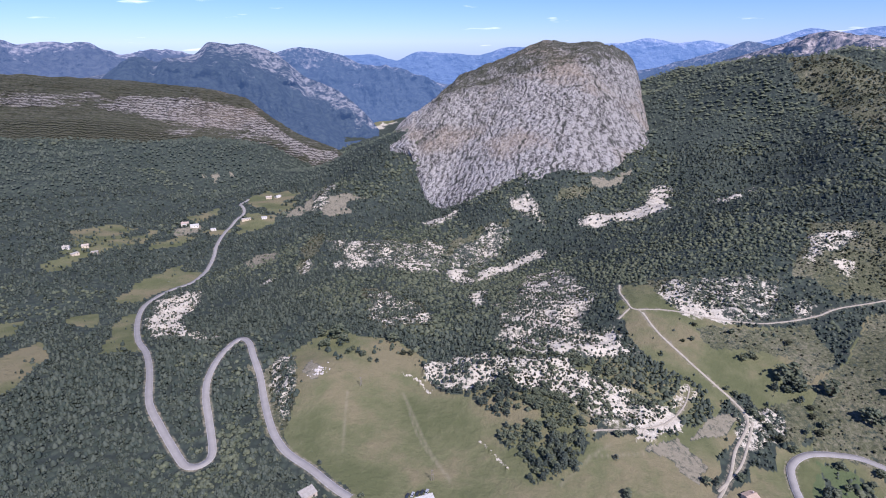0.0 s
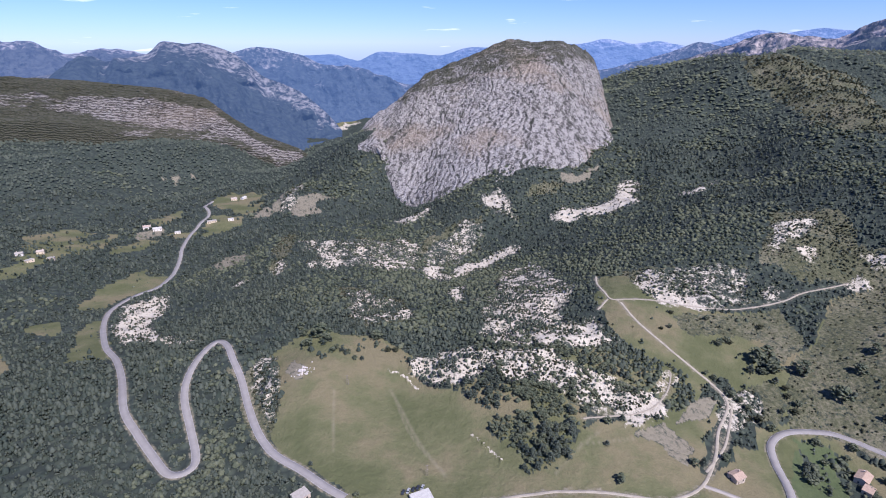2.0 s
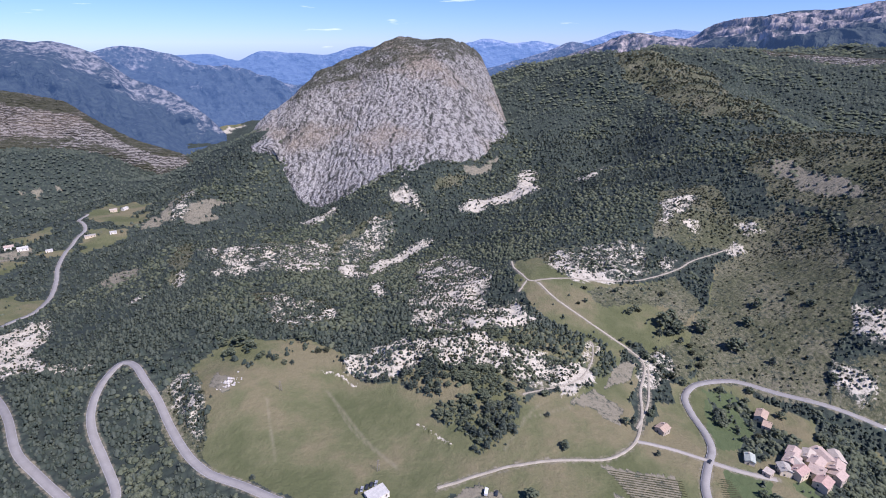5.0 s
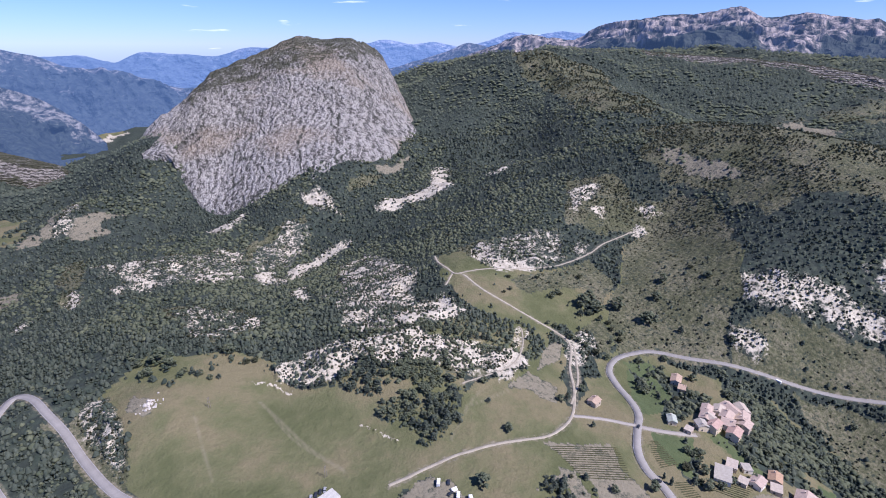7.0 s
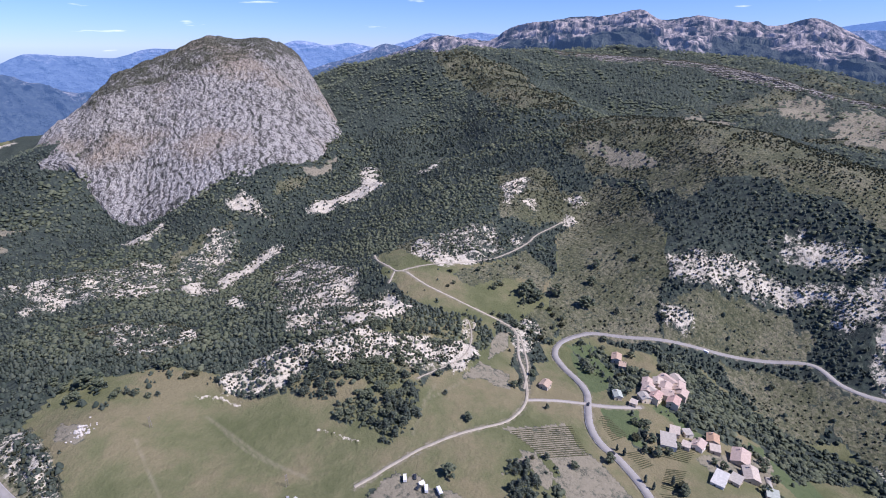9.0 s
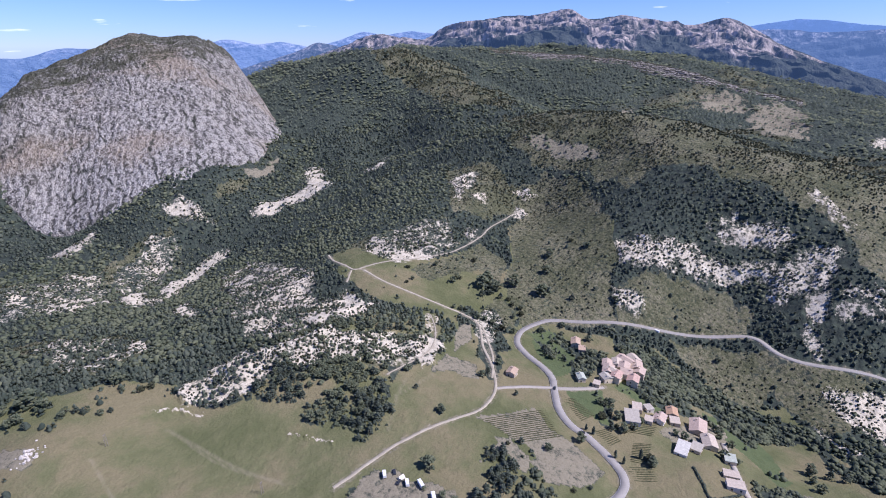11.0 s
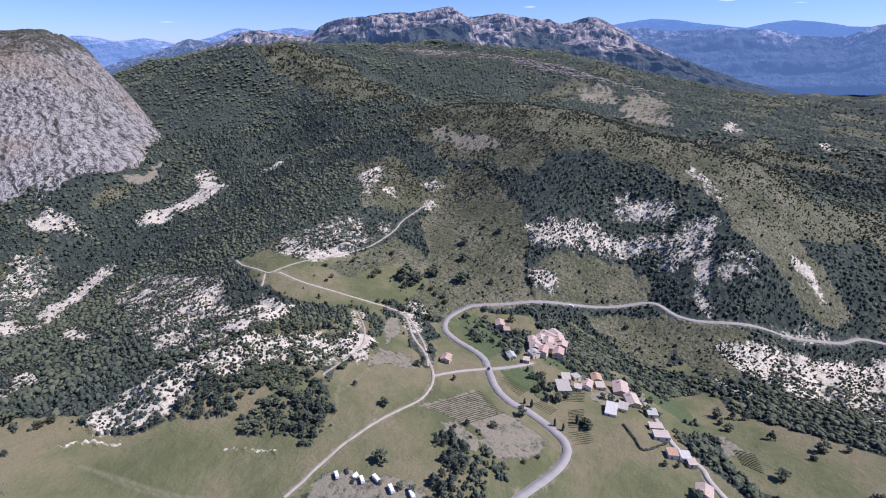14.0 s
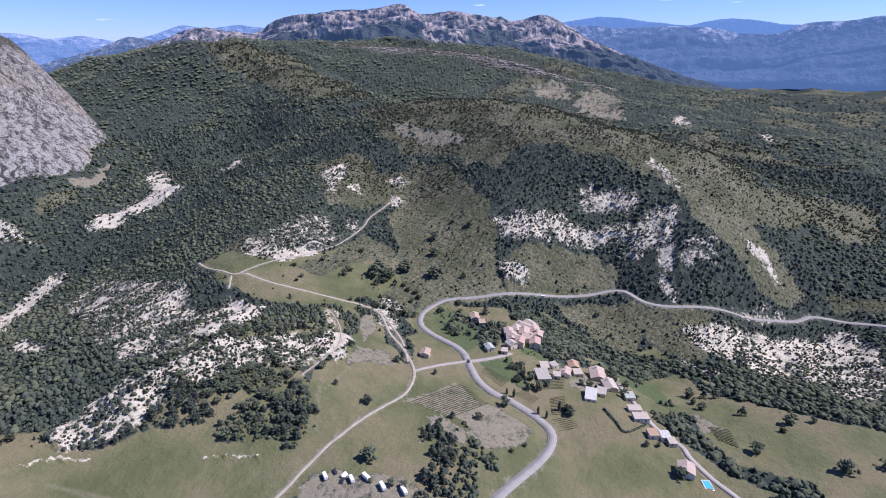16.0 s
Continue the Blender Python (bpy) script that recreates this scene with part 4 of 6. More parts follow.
def way_level(line):
    z = rolling(line[:, 0], line[:, 1])
    return np.convolve(np.pad(z, 4, mode="edge"), np.ones(9) / 9, "valid")


WAYS = []
for _, way_width, way_points in ROADS + TRACKS:
    way_line = smooth_line(way_points, 2.0)
    WAYS.append((way_line, way_width, way_level(way_line)))


def roadside(x, y, reach=14.0):
    """Distance to the nearest edge of a road or track, up to reach, and the level of that way."""
    shape = np.shape(x)
    x, y = np.ravel(np.asarray(x, float)), np.ravel(np.asarray(y, float))
    best, level = np.full(x.shape, reach), np.zeros(x.shape)
    for line, width, heights in WAYS:
        k = np.where((x > line[:, 0].min() - reach) & (x < line[:, 0].max() + reach) & (y > line[:, 1].min() - reach) & (y < line[:, 1].max() + reach))[0]
        for s in range(0, len(k), 4000):
            e = k[s:s + 4000]
            d = (x[e, None] - line[:, 0]) ** 2 + (y[e, None] - line[:, 1]) ** 2
            i = d.argmin(1)
            d = np.sqrt(d[np.arange(len(e)), i]) - width / 2
            closer = d < best[e]
            best[e] = np.where(closer, d, best[e])
            level[e] = np.where(closer, heights[i], level[e])
    return best.reshape(shape), level.reshape(shape)


FULL = {"grass": 1.0, "heath": 0.8, "soil": 0.8, "scree": 0.98, "lawn": 1.0, "grove": 1.0, "worn": 0.0}


def cover(x, y):
    x, y = np.asarray(x, float), np.asarray(y, float)
    out = {k: np.zeros(x.shape) for k in FULL}
    out["trees"] = np.ones(x.shape)
    q = np.clip(np.hypot(x - HUB[0], y - HUB[1]) / 500, 0.7, 4)
    wx, wy = x + q * (5 * fbm(x, y, 26, 4) + 7 * fbm(x, y + 90, 85, 2)), y + q * (5 * fbm(x + 500, y, 26, 4) + 7 * fbm(x + 700, y, 85, 2))
    for kind, density, poly in AREAS:
        pp = np.array(poly, float)
        lo, hi = pp.min(0) - 90, pp.max(0) + 90
        b = np.where((x > lo[0]) & (x < hi[0]) & (y > lo[1]) & (y < hi[1]))
        if not len(b[0]):
            continue
        ax, ay, aq = wx[b], wy[b], q[b]
        if kind == "scree":
            # stony ground thins out past its edge
            soft = 0.0
            for k in range(7):
                turn, far = 0.9 * k, (0 if k == 6 else 6) * aq
                soft = soft + inside(poly, ax + far * np.cos(turn), ay + far * np.sin(turn)) / 7.0
            full = 1.2 - 0.85 * density
            out["scree"][b] = np.maximum(out["scree"][b], full * soft)
            out["trees"][b] = out["trees"][b] * (1 - soft) + density * soft
            for name in ("heath", "grass", "soil"):
                out[name][b] = out[name][b] * (soft < 0.6)
            continue
        k = inside(poly, ax, ay)
        k = tuple(i[k] for i in b)
        for name in FULL:
            out[name][k] = FULL[name] if name == kind else 0.0
        if kind == "lawn":
            out["grass"][k] = 1.0
        out["trees"][k] = density
    # far slopes: open heath between the woods
    far = np.clip((np.hypot(x - HUB[0], y - HUB[1]) - 900) / 500, 0, 1) * (out["grass"] + out["soil"] + out["scree"] < 0.1)
    open_heath = far * np.clip((x - 1150) / 200, 0, 1) * np.clip((1100 - y) / 200, 0, 1) * np.clip((fbm(x, y, 170, 4, 0.6) - 0.12) / 0.25, 0, 1)
    out["heath"] = np.maximum(out["heath"], 0.75 * open_heath)
    out["trees"] = out["trees"] * (1 - 0.55 * open_heath)
    for kind, width, line in TRAILS:
        q = smooth_line(line, 2.0)
        k = np.where((x > q[:, 0].min() - 5) & (x < q[:, 0].max() + 5) & (y > q[:, 1].min() - 5) & (y < q[:, 1].max() + 5))
        if len(k[0]):
            d = np.sqrt(((x[k][:, None] - q[:, 0]) ** 2 + (y[k][:, None] - q[:, 1]) ** 2).min(1))
            worn = np.clip(1.2 - d / (1.0 * width), 0, 1) * (0.95 if kind == "scree" else 0.8)
            kind = "worn" if kind == "soil" else kind
            out[kind][k] = np.maximum(out[kind][k], worn)
    out["clear"], out["level"] = roadside(x, y)
    verge = np.clip(1.3 - out["clear"] / 2.0, 0, 1) * (out["clear"] < 4)
    out["soil"] = np.maximum(out["soil"], verge * 0.5)
    out["trees"] = out["trees"] * (out["clear"] > 3.5)
    return out


def surface(x, y, masks=None):
    """Height of the ground; with its cover given, also the stony relief and the beds of the roads."""
    z = rolling(x, y)
    if masks is not None:
        z = z + (masks["scree"] > 0.3) * 3.0 * (ridged(x, y, 34, 3) - 0.4) * np.clip(masks["clear"] / 8 - 0.5, 0, 1)
        bed = np.clip(1.15 - masks["clear"] / 7, 0, 1)
        z = z * (1 - bed) + (masks["level"] - 0.15) * bed
    return z


# ---- plan of the things ----
HOUSES, TREES, VEHICLES, PLOTS = [], [], [], []


def house_at(*row):
    HOUSES.append(row)


def tree_at(*row):
    TREES.append(row)


def vehicle_at(*row):
    VEHICLES.append(row)


def plot_at(kind, *corners):
    PLOTS.append((kind, corners))


house_at(192.1, 249.5, 8, 7, 4.6, 20, 'tile', 'small ochre house with tiled gable roof')
house_at(292.2, 258.7, 11, 8, 5, 35, 'tile', 'ochre villa with tiled roof among trees')
house_at(286.3, 247.8, 8, 6, 4, 35, 'tile', 'low wing with tiled roof beside the villa')
house_at(235.5, 215.1, 8, 6, 4.5, 50, 'green', 'white house with a grey-green roof')
house_at(263.8, 207.9, 11.5, 8.8, 6, 27, 'pink', 'old stone village house with pink tiled roof')
house_at(282.0, 211.0, 10.2, 7.5, 5.9, 32, 'pale', 'old stone village house with faded tiled roof')
house_at(293.1, 208.6, 14.1, 8.8, 7.7, 78, 'pink', 'tall stone village house with pink tiled roof')
house_at(293.5, 199.3, 11.5, 10, 7.5, 34, 'pink', 'old stone village house with pink tiled roof')
house_at(259.7, 198.3, 10.2, 7.5, 7.2, 14, 'red', 'stone village house with red tiled roof')
house_at(273.7, 197.3, 9, 10, 6.9, 118, 'pink', 'narrow stone house with pink tiled roof')
house_at(268.9, 188.5, 10.2, 8.8, 7, 21, 'red', 'stone village house with red tiled roof')
house_at(251.6, 202.5, 7.7, 7.5, 5.6, 65, 'grey', 'small stone house with grey roof')
house_at(224.4, 164.4, 14.6, 10.1, 4, 35, 'grey', 'long farm shed with pale grey roof')
house_at(238.9, 168.5, 9, 6.7, 4, 31, 'pale', 'plain house with faded tiled roof')
house_at(247.5, 163.6, 6.7, 5.6, 3, 57, 'grey', 'small garden shed with grey roof')
house_at(242.3, 152.4, 9, 7.8, 4.5, 13, 'pink', 'stone house with pink tiled roof')
house_at(260.3, 151.6, 9, 7.8, 5, 31, 'orange', 'ochre house with orange tiled roof')
house_at(251.4, 145.2, 7.8, 6.7, 4, 33, 'pale', 'plastered house with faded tiled roof')
house_at(261.1, 132.2, 14.6, 11.2, 5.5, 23, 'pink', 'large farmhouse with pink hipped roof')
house_at(248.9, 119.5, 12.3, 9, 4.5, 35, 'pale', 'farm barn with faded tiled roof')
house_at(222.4, 126.6, 14.6, 7.8, 3, 14, 'white', 'low white flat building beside a yard')
house_at(232.6, 121.5, 9, 6.7, 3.2, 9, 'grey', 'grey flat shed beside a yard')
house_at(242.9, 103.5, 8, 7, 4, 30, 'green', 'house with a grey-green roof')
house_at(222.7, 96.0, 9, 6, 3.5, 120, 'pale', 'plain house with faded tiled roof')
house_at(213.2, 90.1, 10, 7, 4, 120, 'pale', 'whitewashed house with faded roof')
house_at(198.6, 79.8, 7, 6, 4, 30, 'orange', 'small house with orange tiled roof')
house_at(201.6, 72.7, 7, 6, 4, 30, 'white', 'small white house with pale roof')
house_at(198.2, 68.0, 6, 5, 3.5, 30, 'pale', 'small house with faded tiled roof')
house_at(174.8, 56.7, 9, 9, 5, 10, 'pink', 'stone house with pink tiled roof beside a lane')
house_at(272.3, 214.4, 10.2, 7.5, 5.9, 30, 'pink', 'old stone village house with pink tiled roof')
house_at(304.8, 207.1, 11.5, 7.5, 8.1, 62, 'pale', 'tall stone house with sunlit tiled roof')
house_at(288.7, 193.6, 9, 8.8, 6.5, 17, 'pink', 'old stone village house with pink tiled roof')
house_at(280.3, 203.2, 10.2, 8.8, 7.3, 22, 'pink', 'old stone village house with pink tiled roof')
house_at(264.0, 204.3, 9, 7.5, 7, 79, 'pale', 'old stone village house with faded tiled roof')
house_at(238.5, 202.7, 6, 5, 4, 20, 'pale', 'small stone barn with faded roof')
house_at(233.1, 156.1, 6.7, 5.6, 3, 20, 'pale', 'small outbuilding with faded roof')
house_at(-556.2, 724.4, 9, 7, 5, 20, 'grey', 'white farmhouse in the valley')
house_at(-530.2, 703.1, 10, 6, 4, 60, 'grey', 'long farm shed in the valley')
house_at(-536.7, 737.6, 9, 7, 5, 20, 'pale', 'white farmhouse in the valley')
house_at(-511.7, 717.9, 9, 6, 4, 20, 'grey', 'farm shed in the valley')
house_at(-472.1, 914.1, 12, 9, 6, 20, 'pink', 'farmhouse with pink roof beside fields')
house_at(-451.1, 906.0, 14, 8, 5, 20, 'white', 'white farm building beside fields')
house_at(-384.9, 1125.4, 12, 9, 5, 20, 'pale', 'pale farm building in a field')
house_at(-366.6, 1131.8, 12, 8, 5, 60, 'white', 'white farm building in a field')
house_at(-373.1, 950.0, 16, 8, 4, 20, 'grey', 'long pale farm building beside the road')
house_at(-340.9, 957.3, 10, 7, 4, 20, 'white', 'white farm building in a field')
house_at(-411.0, 890.3, 9, 6, 4, 20, 'white', 'small white farm building')
house_at(-11.4, 235.6, 12, 8, 3, 20, 'white', 'low white flat-roofed building at the meadow edge')
house_at(-81.2, 238.4, 9, 7, 4, 40, 'grey', 'grey-roofed house beside the road')
tree_at(109.9, 239.5, 5.7)
tree_at(111.9, 268.4, 3.6)
tree_at(72.4, 208.3, 8.9)
tree_at(289.5, 67.3, 8.6)
tree_at(219.0, 21.7, 8.6)
tree_at(219.7, -22.7, 9.6)
tree_at(269.8, 30.9, 6.3)
tree_at(297.0, 49.0, 5.6)
tree_at(293.8, 56.6, 6.1)
tree_at(170.1, 170.2, 7.3)
tree_at(143.6, 177.2, 5.4)
tree_at(175.2, 259.6, 5.3)
tree_at(171.7, 227.8, 3.8)
tree_at(168.2, 258.2, 6.1)
tree_at(281.4, 370.4, 15.2)
tree_at(324.7, 323.5, 14.3)
tree_at(377.2, 357.8, 10.4)
tree_at(353.9, 341.8, 10.0)
tree_at(414.7, 355.7, 6.1)
tree_at(410.5, 330.2, 7.9)
tree_at(311.3, 410.6, 6.3)
tree_at(261.0, 391.7, 7.0)
tree_at(267.1, 425.8, 5.5)
tree_at(237.4, 435.9, 4.8)
tree_at(217.4, 413.6, 4.0)
tree_at(281.2, 357.3, 7.0)
tree_at(285.7, 346.6, 5.8)
tree_at(287.1, 332.3, 5.7)
tree_at(289.8, 323.2, 6.8)
tree_at(340.3, 298.2, 6.0)
tree_at(366.2, 264.5, 7.3)
tree_at(304.3, 283.0, 6.8)
tree_at(124.8, 194.2, 3.0)
tree_at(113.9, 153.3, 4.2)
tree_at(127.8, 147.1, 3.2)
tree_at(139.4, 142.9, 3.0)
tree_at(66.5, 181.1, 4.6)
tree_at(59.6, 198.0, 3.0)
tree_at(64.0, 187.6, 4.6)
tree_at(169.7, 58.4, 7.7)
tree_at(185.9, 80.6, 4.0)
tree_at(190.4, 74.6, 3.6)
tree_at(189.7, 130.9, 4.9)
tree_at(244.1, 155.3, 5.6)
tree_at(214.7, 169.7, 7.1)
tree_at(200.0, 166.0, 5.1)
tree_at(220.0, 183.6, 4.5)
tree_at(217.7, 177.9, 4.5)
tree_at(206.1, 159.6, 4.3)
tree_at(288.2, 137.1, 6.1)
tree_at(283.7, 124.1, 6.1)
tree_at(267.2, 3.5, 8.6)
tree_at(275.2, -11.0, 4.9)
tree_at(252.8, 7.1, 4.6)
tree_at(234.2, -43.2, 7.2)
tree_at(267.1, 56.6, 6.7)
tree_at(276.4, 63.0, 5.9)
tree_at(-106.2, 404.0, 6.8)
tree_at(-99.7, 388.8, 7.6)
tree_at(-91.3, 402.1, 14.5)
tree_at(-85.7, 392.6, 9.5)
tree_at(-66.0, 374.4, 4.6)
tree_at(-54.4, 368.0, 3.6)
tree_at(-33.7, 382.9, 5.6)
tree_at(-27.6, 383.3, 5.6)
tree_at(-78.6, 375.8, 5.5)
tree_at(-96.9, 405.1, 5.9)
tree_at(-111.5, 415.6, 7.0)
tree_at(-71.3, 377.3, 4.6)
tree_at(-44.0, 387.9, 4.2)
tree_at(-60.1, 367.5, 4.3)
tree_at(-44.5, 399.9, 10.1)
tree_at(-67.8, 373.4, 4.3)
tree_at(-75.8, 380.3, 4.4)
tree_at(-96.8, 378.6, 4.4)
tree_at(-103.9, 389.3, 6.1)
tree_at(-49.2, 238.1, 3.8)
tree_at(-79.3, 262.7, 3.2)
tree_at(293.3, 371.9, 18.6)
tree_at(290.3, 358.1, 13.7)
tree_at(312.4, 351.4, 17.4)
tree_at(271.9, 359.9, 6.8)
tree_at(290.2, 340.0, 5.6)
tree_at(283.4, 317.6, 6.5)
tree_at(273.4, 318.6, 5.4)
tree_at(270.0, 395.4, 7.0)
tree_at(226.8, 415.6, 4.6)
tree_at(272.4, 393.4, 5.3)
tree_at(110.8, 241.2, 5.5)
tree_at(317.2, 226.5, 7.8)
tree_at(307.6, 254.4, 6.7)
tree_at(249.2, 259.4, 6.1)
tree_at(390.7, 167.3, 6.1)
tree_at(236.2, 353.4, 5.4)
tree_at(240.3, 334.2, 7.4)
tree_at(244.3, 329.1, 6.3)
tree_at(246.8, 321.5, 6.3)
tree_at(231.7, 358.9, 4.3)
tree_at(195.4, 266.8, 6.4)
tree_at(250.0, 311.6, 6.3)
tree_at(255.2, 302.3, 6.2)
tree_at(251.5, 234.8, 4.7)
tree_at(266.8, 236.7, 5.8)
tree_at(269.5, 227.9, 5.2)
tree_at(205.1, 176.7, 6.9)
tree_at(214.8, 175.8, 4.8)
tree_at(204.6, 165.0, 4.7)
tree_at(204.5, 160.5, 7.5)
tree_at(214.3, 157.3, 5.5)
tree_at(225.1, 181.8, 6.9)
tree_at(218.9, 187.4, 5.6)
tree_at(248.8, 215.2, 4.4)
tree_at(260.1, 173.1, 6.1)
tree_at(259.3, 166.8, 7.0)
tree_at(269.6, 179.6, 5.7)
tree_at(285.1, 171.9, 6.5)
tree_at(282.9, 161.8, 6.3)
tree_at(285.3, 156.6, 4.0)
tree_at(193.7, 134.5, 6.6)
tree_at(237.8, 132.2, 6.0)
tree_at(237.3, 137.7, 4.9)
tree_at(236.9, 126.8, 3.9)
tree_at(271.8, 120.4, 7.0)
tree_at(281.4, 126.5, 5.5)
tree_at(244.2, 108.2, 6.5)
tree_at(189.7, 130.5, 7.2)
tree_at(274.7, 272.8, 5.3)
tree_at(254.7, 266.1, 6.8)
tree_at(294.7, 275.8, 5.4)
tree_at(249.2, 253.6, 7.3)
tree_at(280.8, 289.7, 7.1)
tree_at(274.0, 250.8, 4.2)
tree_at(290.4, 246.9, 4.3)
tree_at(258.6, 247.6, 4.6)
tree_at(283.4, 237.1, 7.4)
tree_at(226.6, 158.1, 5.4)
tree_at(267.4, 110.5, 6.1)
tree_at(246.2, 99.4, 4.9)
vehicle_at(54.8, 218.2, 'car_dark', 60)
vehicle_at(55.4, 212.7, 'tent', 0)
vehicle_at(55.2, 207.1, 'van', 60)
vehicle_at(60.2, 201.2, 'caravan', 75)
vehicle_at(59.8, 190.0, 'caravan', 60)
vehicle_at(63.5, 178.9, 'caravan', 60)
vehicle_at(52.2, 210.7, 'car_dark', 20)
vehicle_at(49.4, 220.5, 'van', 60)
vehicle_at(177.8, 175.1, 'car_dark', 130)
vehicle_at(281.0, 275.3, 'car_dark', 150)
vehicle_at(373.8, 221.7, 'van', 96)
vehicle_at(205.9, 218.5, 'car_dark', 30)
vehicle_at(-22.1, 241.1, 'car_dark', 70)
vehicle_at(-19.1, 242.2, 'car_grey', 70)
vehicle_at(-16.0, 243.3, 'car_dark', 70)
vehicle_at(-13.3, 244.4, 'car_dark', 70)
vehicle_at(-10.5, 245.0, 'car_grey', 70)
plot_at('vineyard', (128.2, 220.8), (174.3, 206.5), (161.6, 180.0), (131.3, 190.8))
plot_at('vegetable_plot', (197.5, 206.3), (208.0, 203.4), (203.9, 181.1), (188.4, 182.6))
plot_at('vegetable_plot', (184.4, 172.4), (197.1, 169.1), (195.5, 155.5), (178.8, 157.2))
plot_at('vegetable_plot', (217.3, 167.1), (238.6, 151.2), (219.5, 145.7), (204.5, 161.2))
plot_at('vegetable_plot', (173.0, 142.8), (189.7, 130.9), (179.0, 121.7), (167.8, 131.2))
plot_at('vegetable_plot', (200.3, 150.1), (212.2, 142.4), (187.9, 133.4), (181.4, 141.9))
plot_at('vegetable_plot', (236.7, 51.0), (241.1, 37.6), (217.6, 30.3), (220.6, 43.1))
HEDGE = ((210.2, 114.2), (199.5, 103.9), (191.1, 94.6), (209.8, 85.1))
BOULDERS = (-98.6, 349.0)
POLES = ((-63.1, 336.9), (-7.3, 254.7))
POOL = (170.8, 44.3)


# ---- mountains ----
rock_ob, g, h = massif("rock_mountain", ROCK_CREST, ROCK_FOOT, ROCK, 480, 240, 25, 4.5, 90, 4, 200, 60, 2.3, 6.5)
hu = np.linspace(0, 1, h.shape[1])[None]
hs = np.clip((h - 0.42 - 0.5 * np.abs(hu - 0.42)) / 0.42, 0, 0.60) + 0.12 * np.clip((h - 0.90) / 0.08, 0, 1)
set_mask(rock_ob, "sward", hs * np.clip((hu - 0.14) / 0.1, 0, 1))
tagged(rock_ob, "steep grey limestone dome with fissured bare face", "mountain", kind="structure")
left_ob, g, h = massif("limestone_ridge", LEFT_CREST, LEFT_FOOT, ROCK_LEFT, 420, 110, 10, 22, 120, 3, 700, 60, -7.0)
set_mask(left_ob, "sward", np.clip((h - 0.42) / 0.3, 0, 0.75) + np.clip((0.22 - h) / 0.2, 0, 0.6) + 0.55 * np.clip((0.46 - np.linspace(0, 1, h.shape[1])[None]) / 0.15, 0, 1))
tagged(left_ob, "flat-topped ridge with pale limestone cliff band", "mountain ridge", kind="structure")
terrace, g, h = massif("limestone_terrace", TERRACE_CREST, TERRACE_FOOT, ROCK_LEFT, 420, 40, 0, 14, 90, 4, 200, 60, -6.0)
set_mask(terrace, "sward", 0.25 + 0.3 * np.sin(h * 17) ** 2 + np.clip((h - 0.85) / 0.1, 0, 0.5))
tagged(terrace, "stepped limestone terraces above a dark wood", "cliff", kind="structure")
# haze of the far ranges: a blue glow, and the farthest colours blued
HAZE_GLOW = (0.17, 0.32, 0.68)
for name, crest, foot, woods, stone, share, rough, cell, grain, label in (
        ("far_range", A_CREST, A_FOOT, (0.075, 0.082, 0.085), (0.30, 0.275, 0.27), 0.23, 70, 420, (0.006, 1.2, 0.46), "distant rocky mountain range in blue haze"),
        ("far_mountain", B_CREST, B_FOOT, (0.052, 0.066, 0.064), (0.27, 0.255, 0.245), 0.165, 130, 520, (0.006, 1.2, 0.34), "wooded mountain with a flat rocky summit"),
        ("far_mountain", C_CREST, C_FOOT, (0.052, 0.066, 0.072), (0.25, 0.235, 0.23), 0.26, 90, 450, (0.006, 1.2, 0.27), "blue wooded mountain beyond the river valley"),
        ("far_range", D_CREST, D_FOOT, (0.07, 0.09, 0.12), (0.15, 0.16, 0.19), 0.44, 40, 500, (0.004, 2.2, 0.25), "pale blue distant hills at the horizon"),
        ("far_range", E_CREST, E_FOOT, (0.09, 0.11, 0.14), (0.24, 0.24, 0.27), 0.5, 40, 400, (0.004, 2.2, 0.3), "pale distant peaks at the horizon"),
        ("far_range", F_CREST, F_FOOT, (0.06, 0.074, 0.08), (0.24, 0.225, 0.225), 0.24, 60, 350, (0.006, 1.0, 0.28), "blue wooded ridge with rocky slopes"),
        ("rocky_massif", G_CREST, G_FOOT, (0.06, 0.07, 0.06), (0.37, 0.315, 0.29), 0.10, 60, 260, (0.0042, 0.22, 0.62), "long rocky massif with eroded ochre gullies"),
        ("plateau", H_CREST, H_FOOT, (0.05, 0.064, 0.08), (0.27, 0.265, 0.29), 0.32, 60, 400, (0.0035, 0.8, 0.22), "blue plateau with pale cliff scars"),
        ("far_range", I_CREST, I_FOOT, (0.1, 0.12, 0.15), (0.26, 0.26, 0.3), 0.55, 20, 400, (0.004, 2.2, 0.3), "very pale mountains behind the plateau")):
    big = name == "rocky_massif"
    ob, g, h = massif(name, crest, foot, distance_material(name, woods, stone, HAZE_GLOW, share, *grain), *((420, 110) if big else (280, 44)), 0, rough, cell, 5, 300 if big or name == "plateau" else 60, 150, 15.0 if big else 0.0, 150.0)
    hu = np.linspace(0, 1, h.shape[1])[None]
    # the massif is barest on the steep flanks below its crest
    bare = np.clip((h - 0.38 - 0.14 * np.sin(hu * 31)) / 0.25, 0, 1) * np.clip((1.08 - h) / 0.25, 0.2, 1) * np.clip((g[..., 2] - 90) / 120, 0, 1) if big else np.clip((h - 0.55) / 0.4, 0, 1)
    set_mask(ob, "stone", bare)
    tagged(ob, label, "mountain", kind="structure")

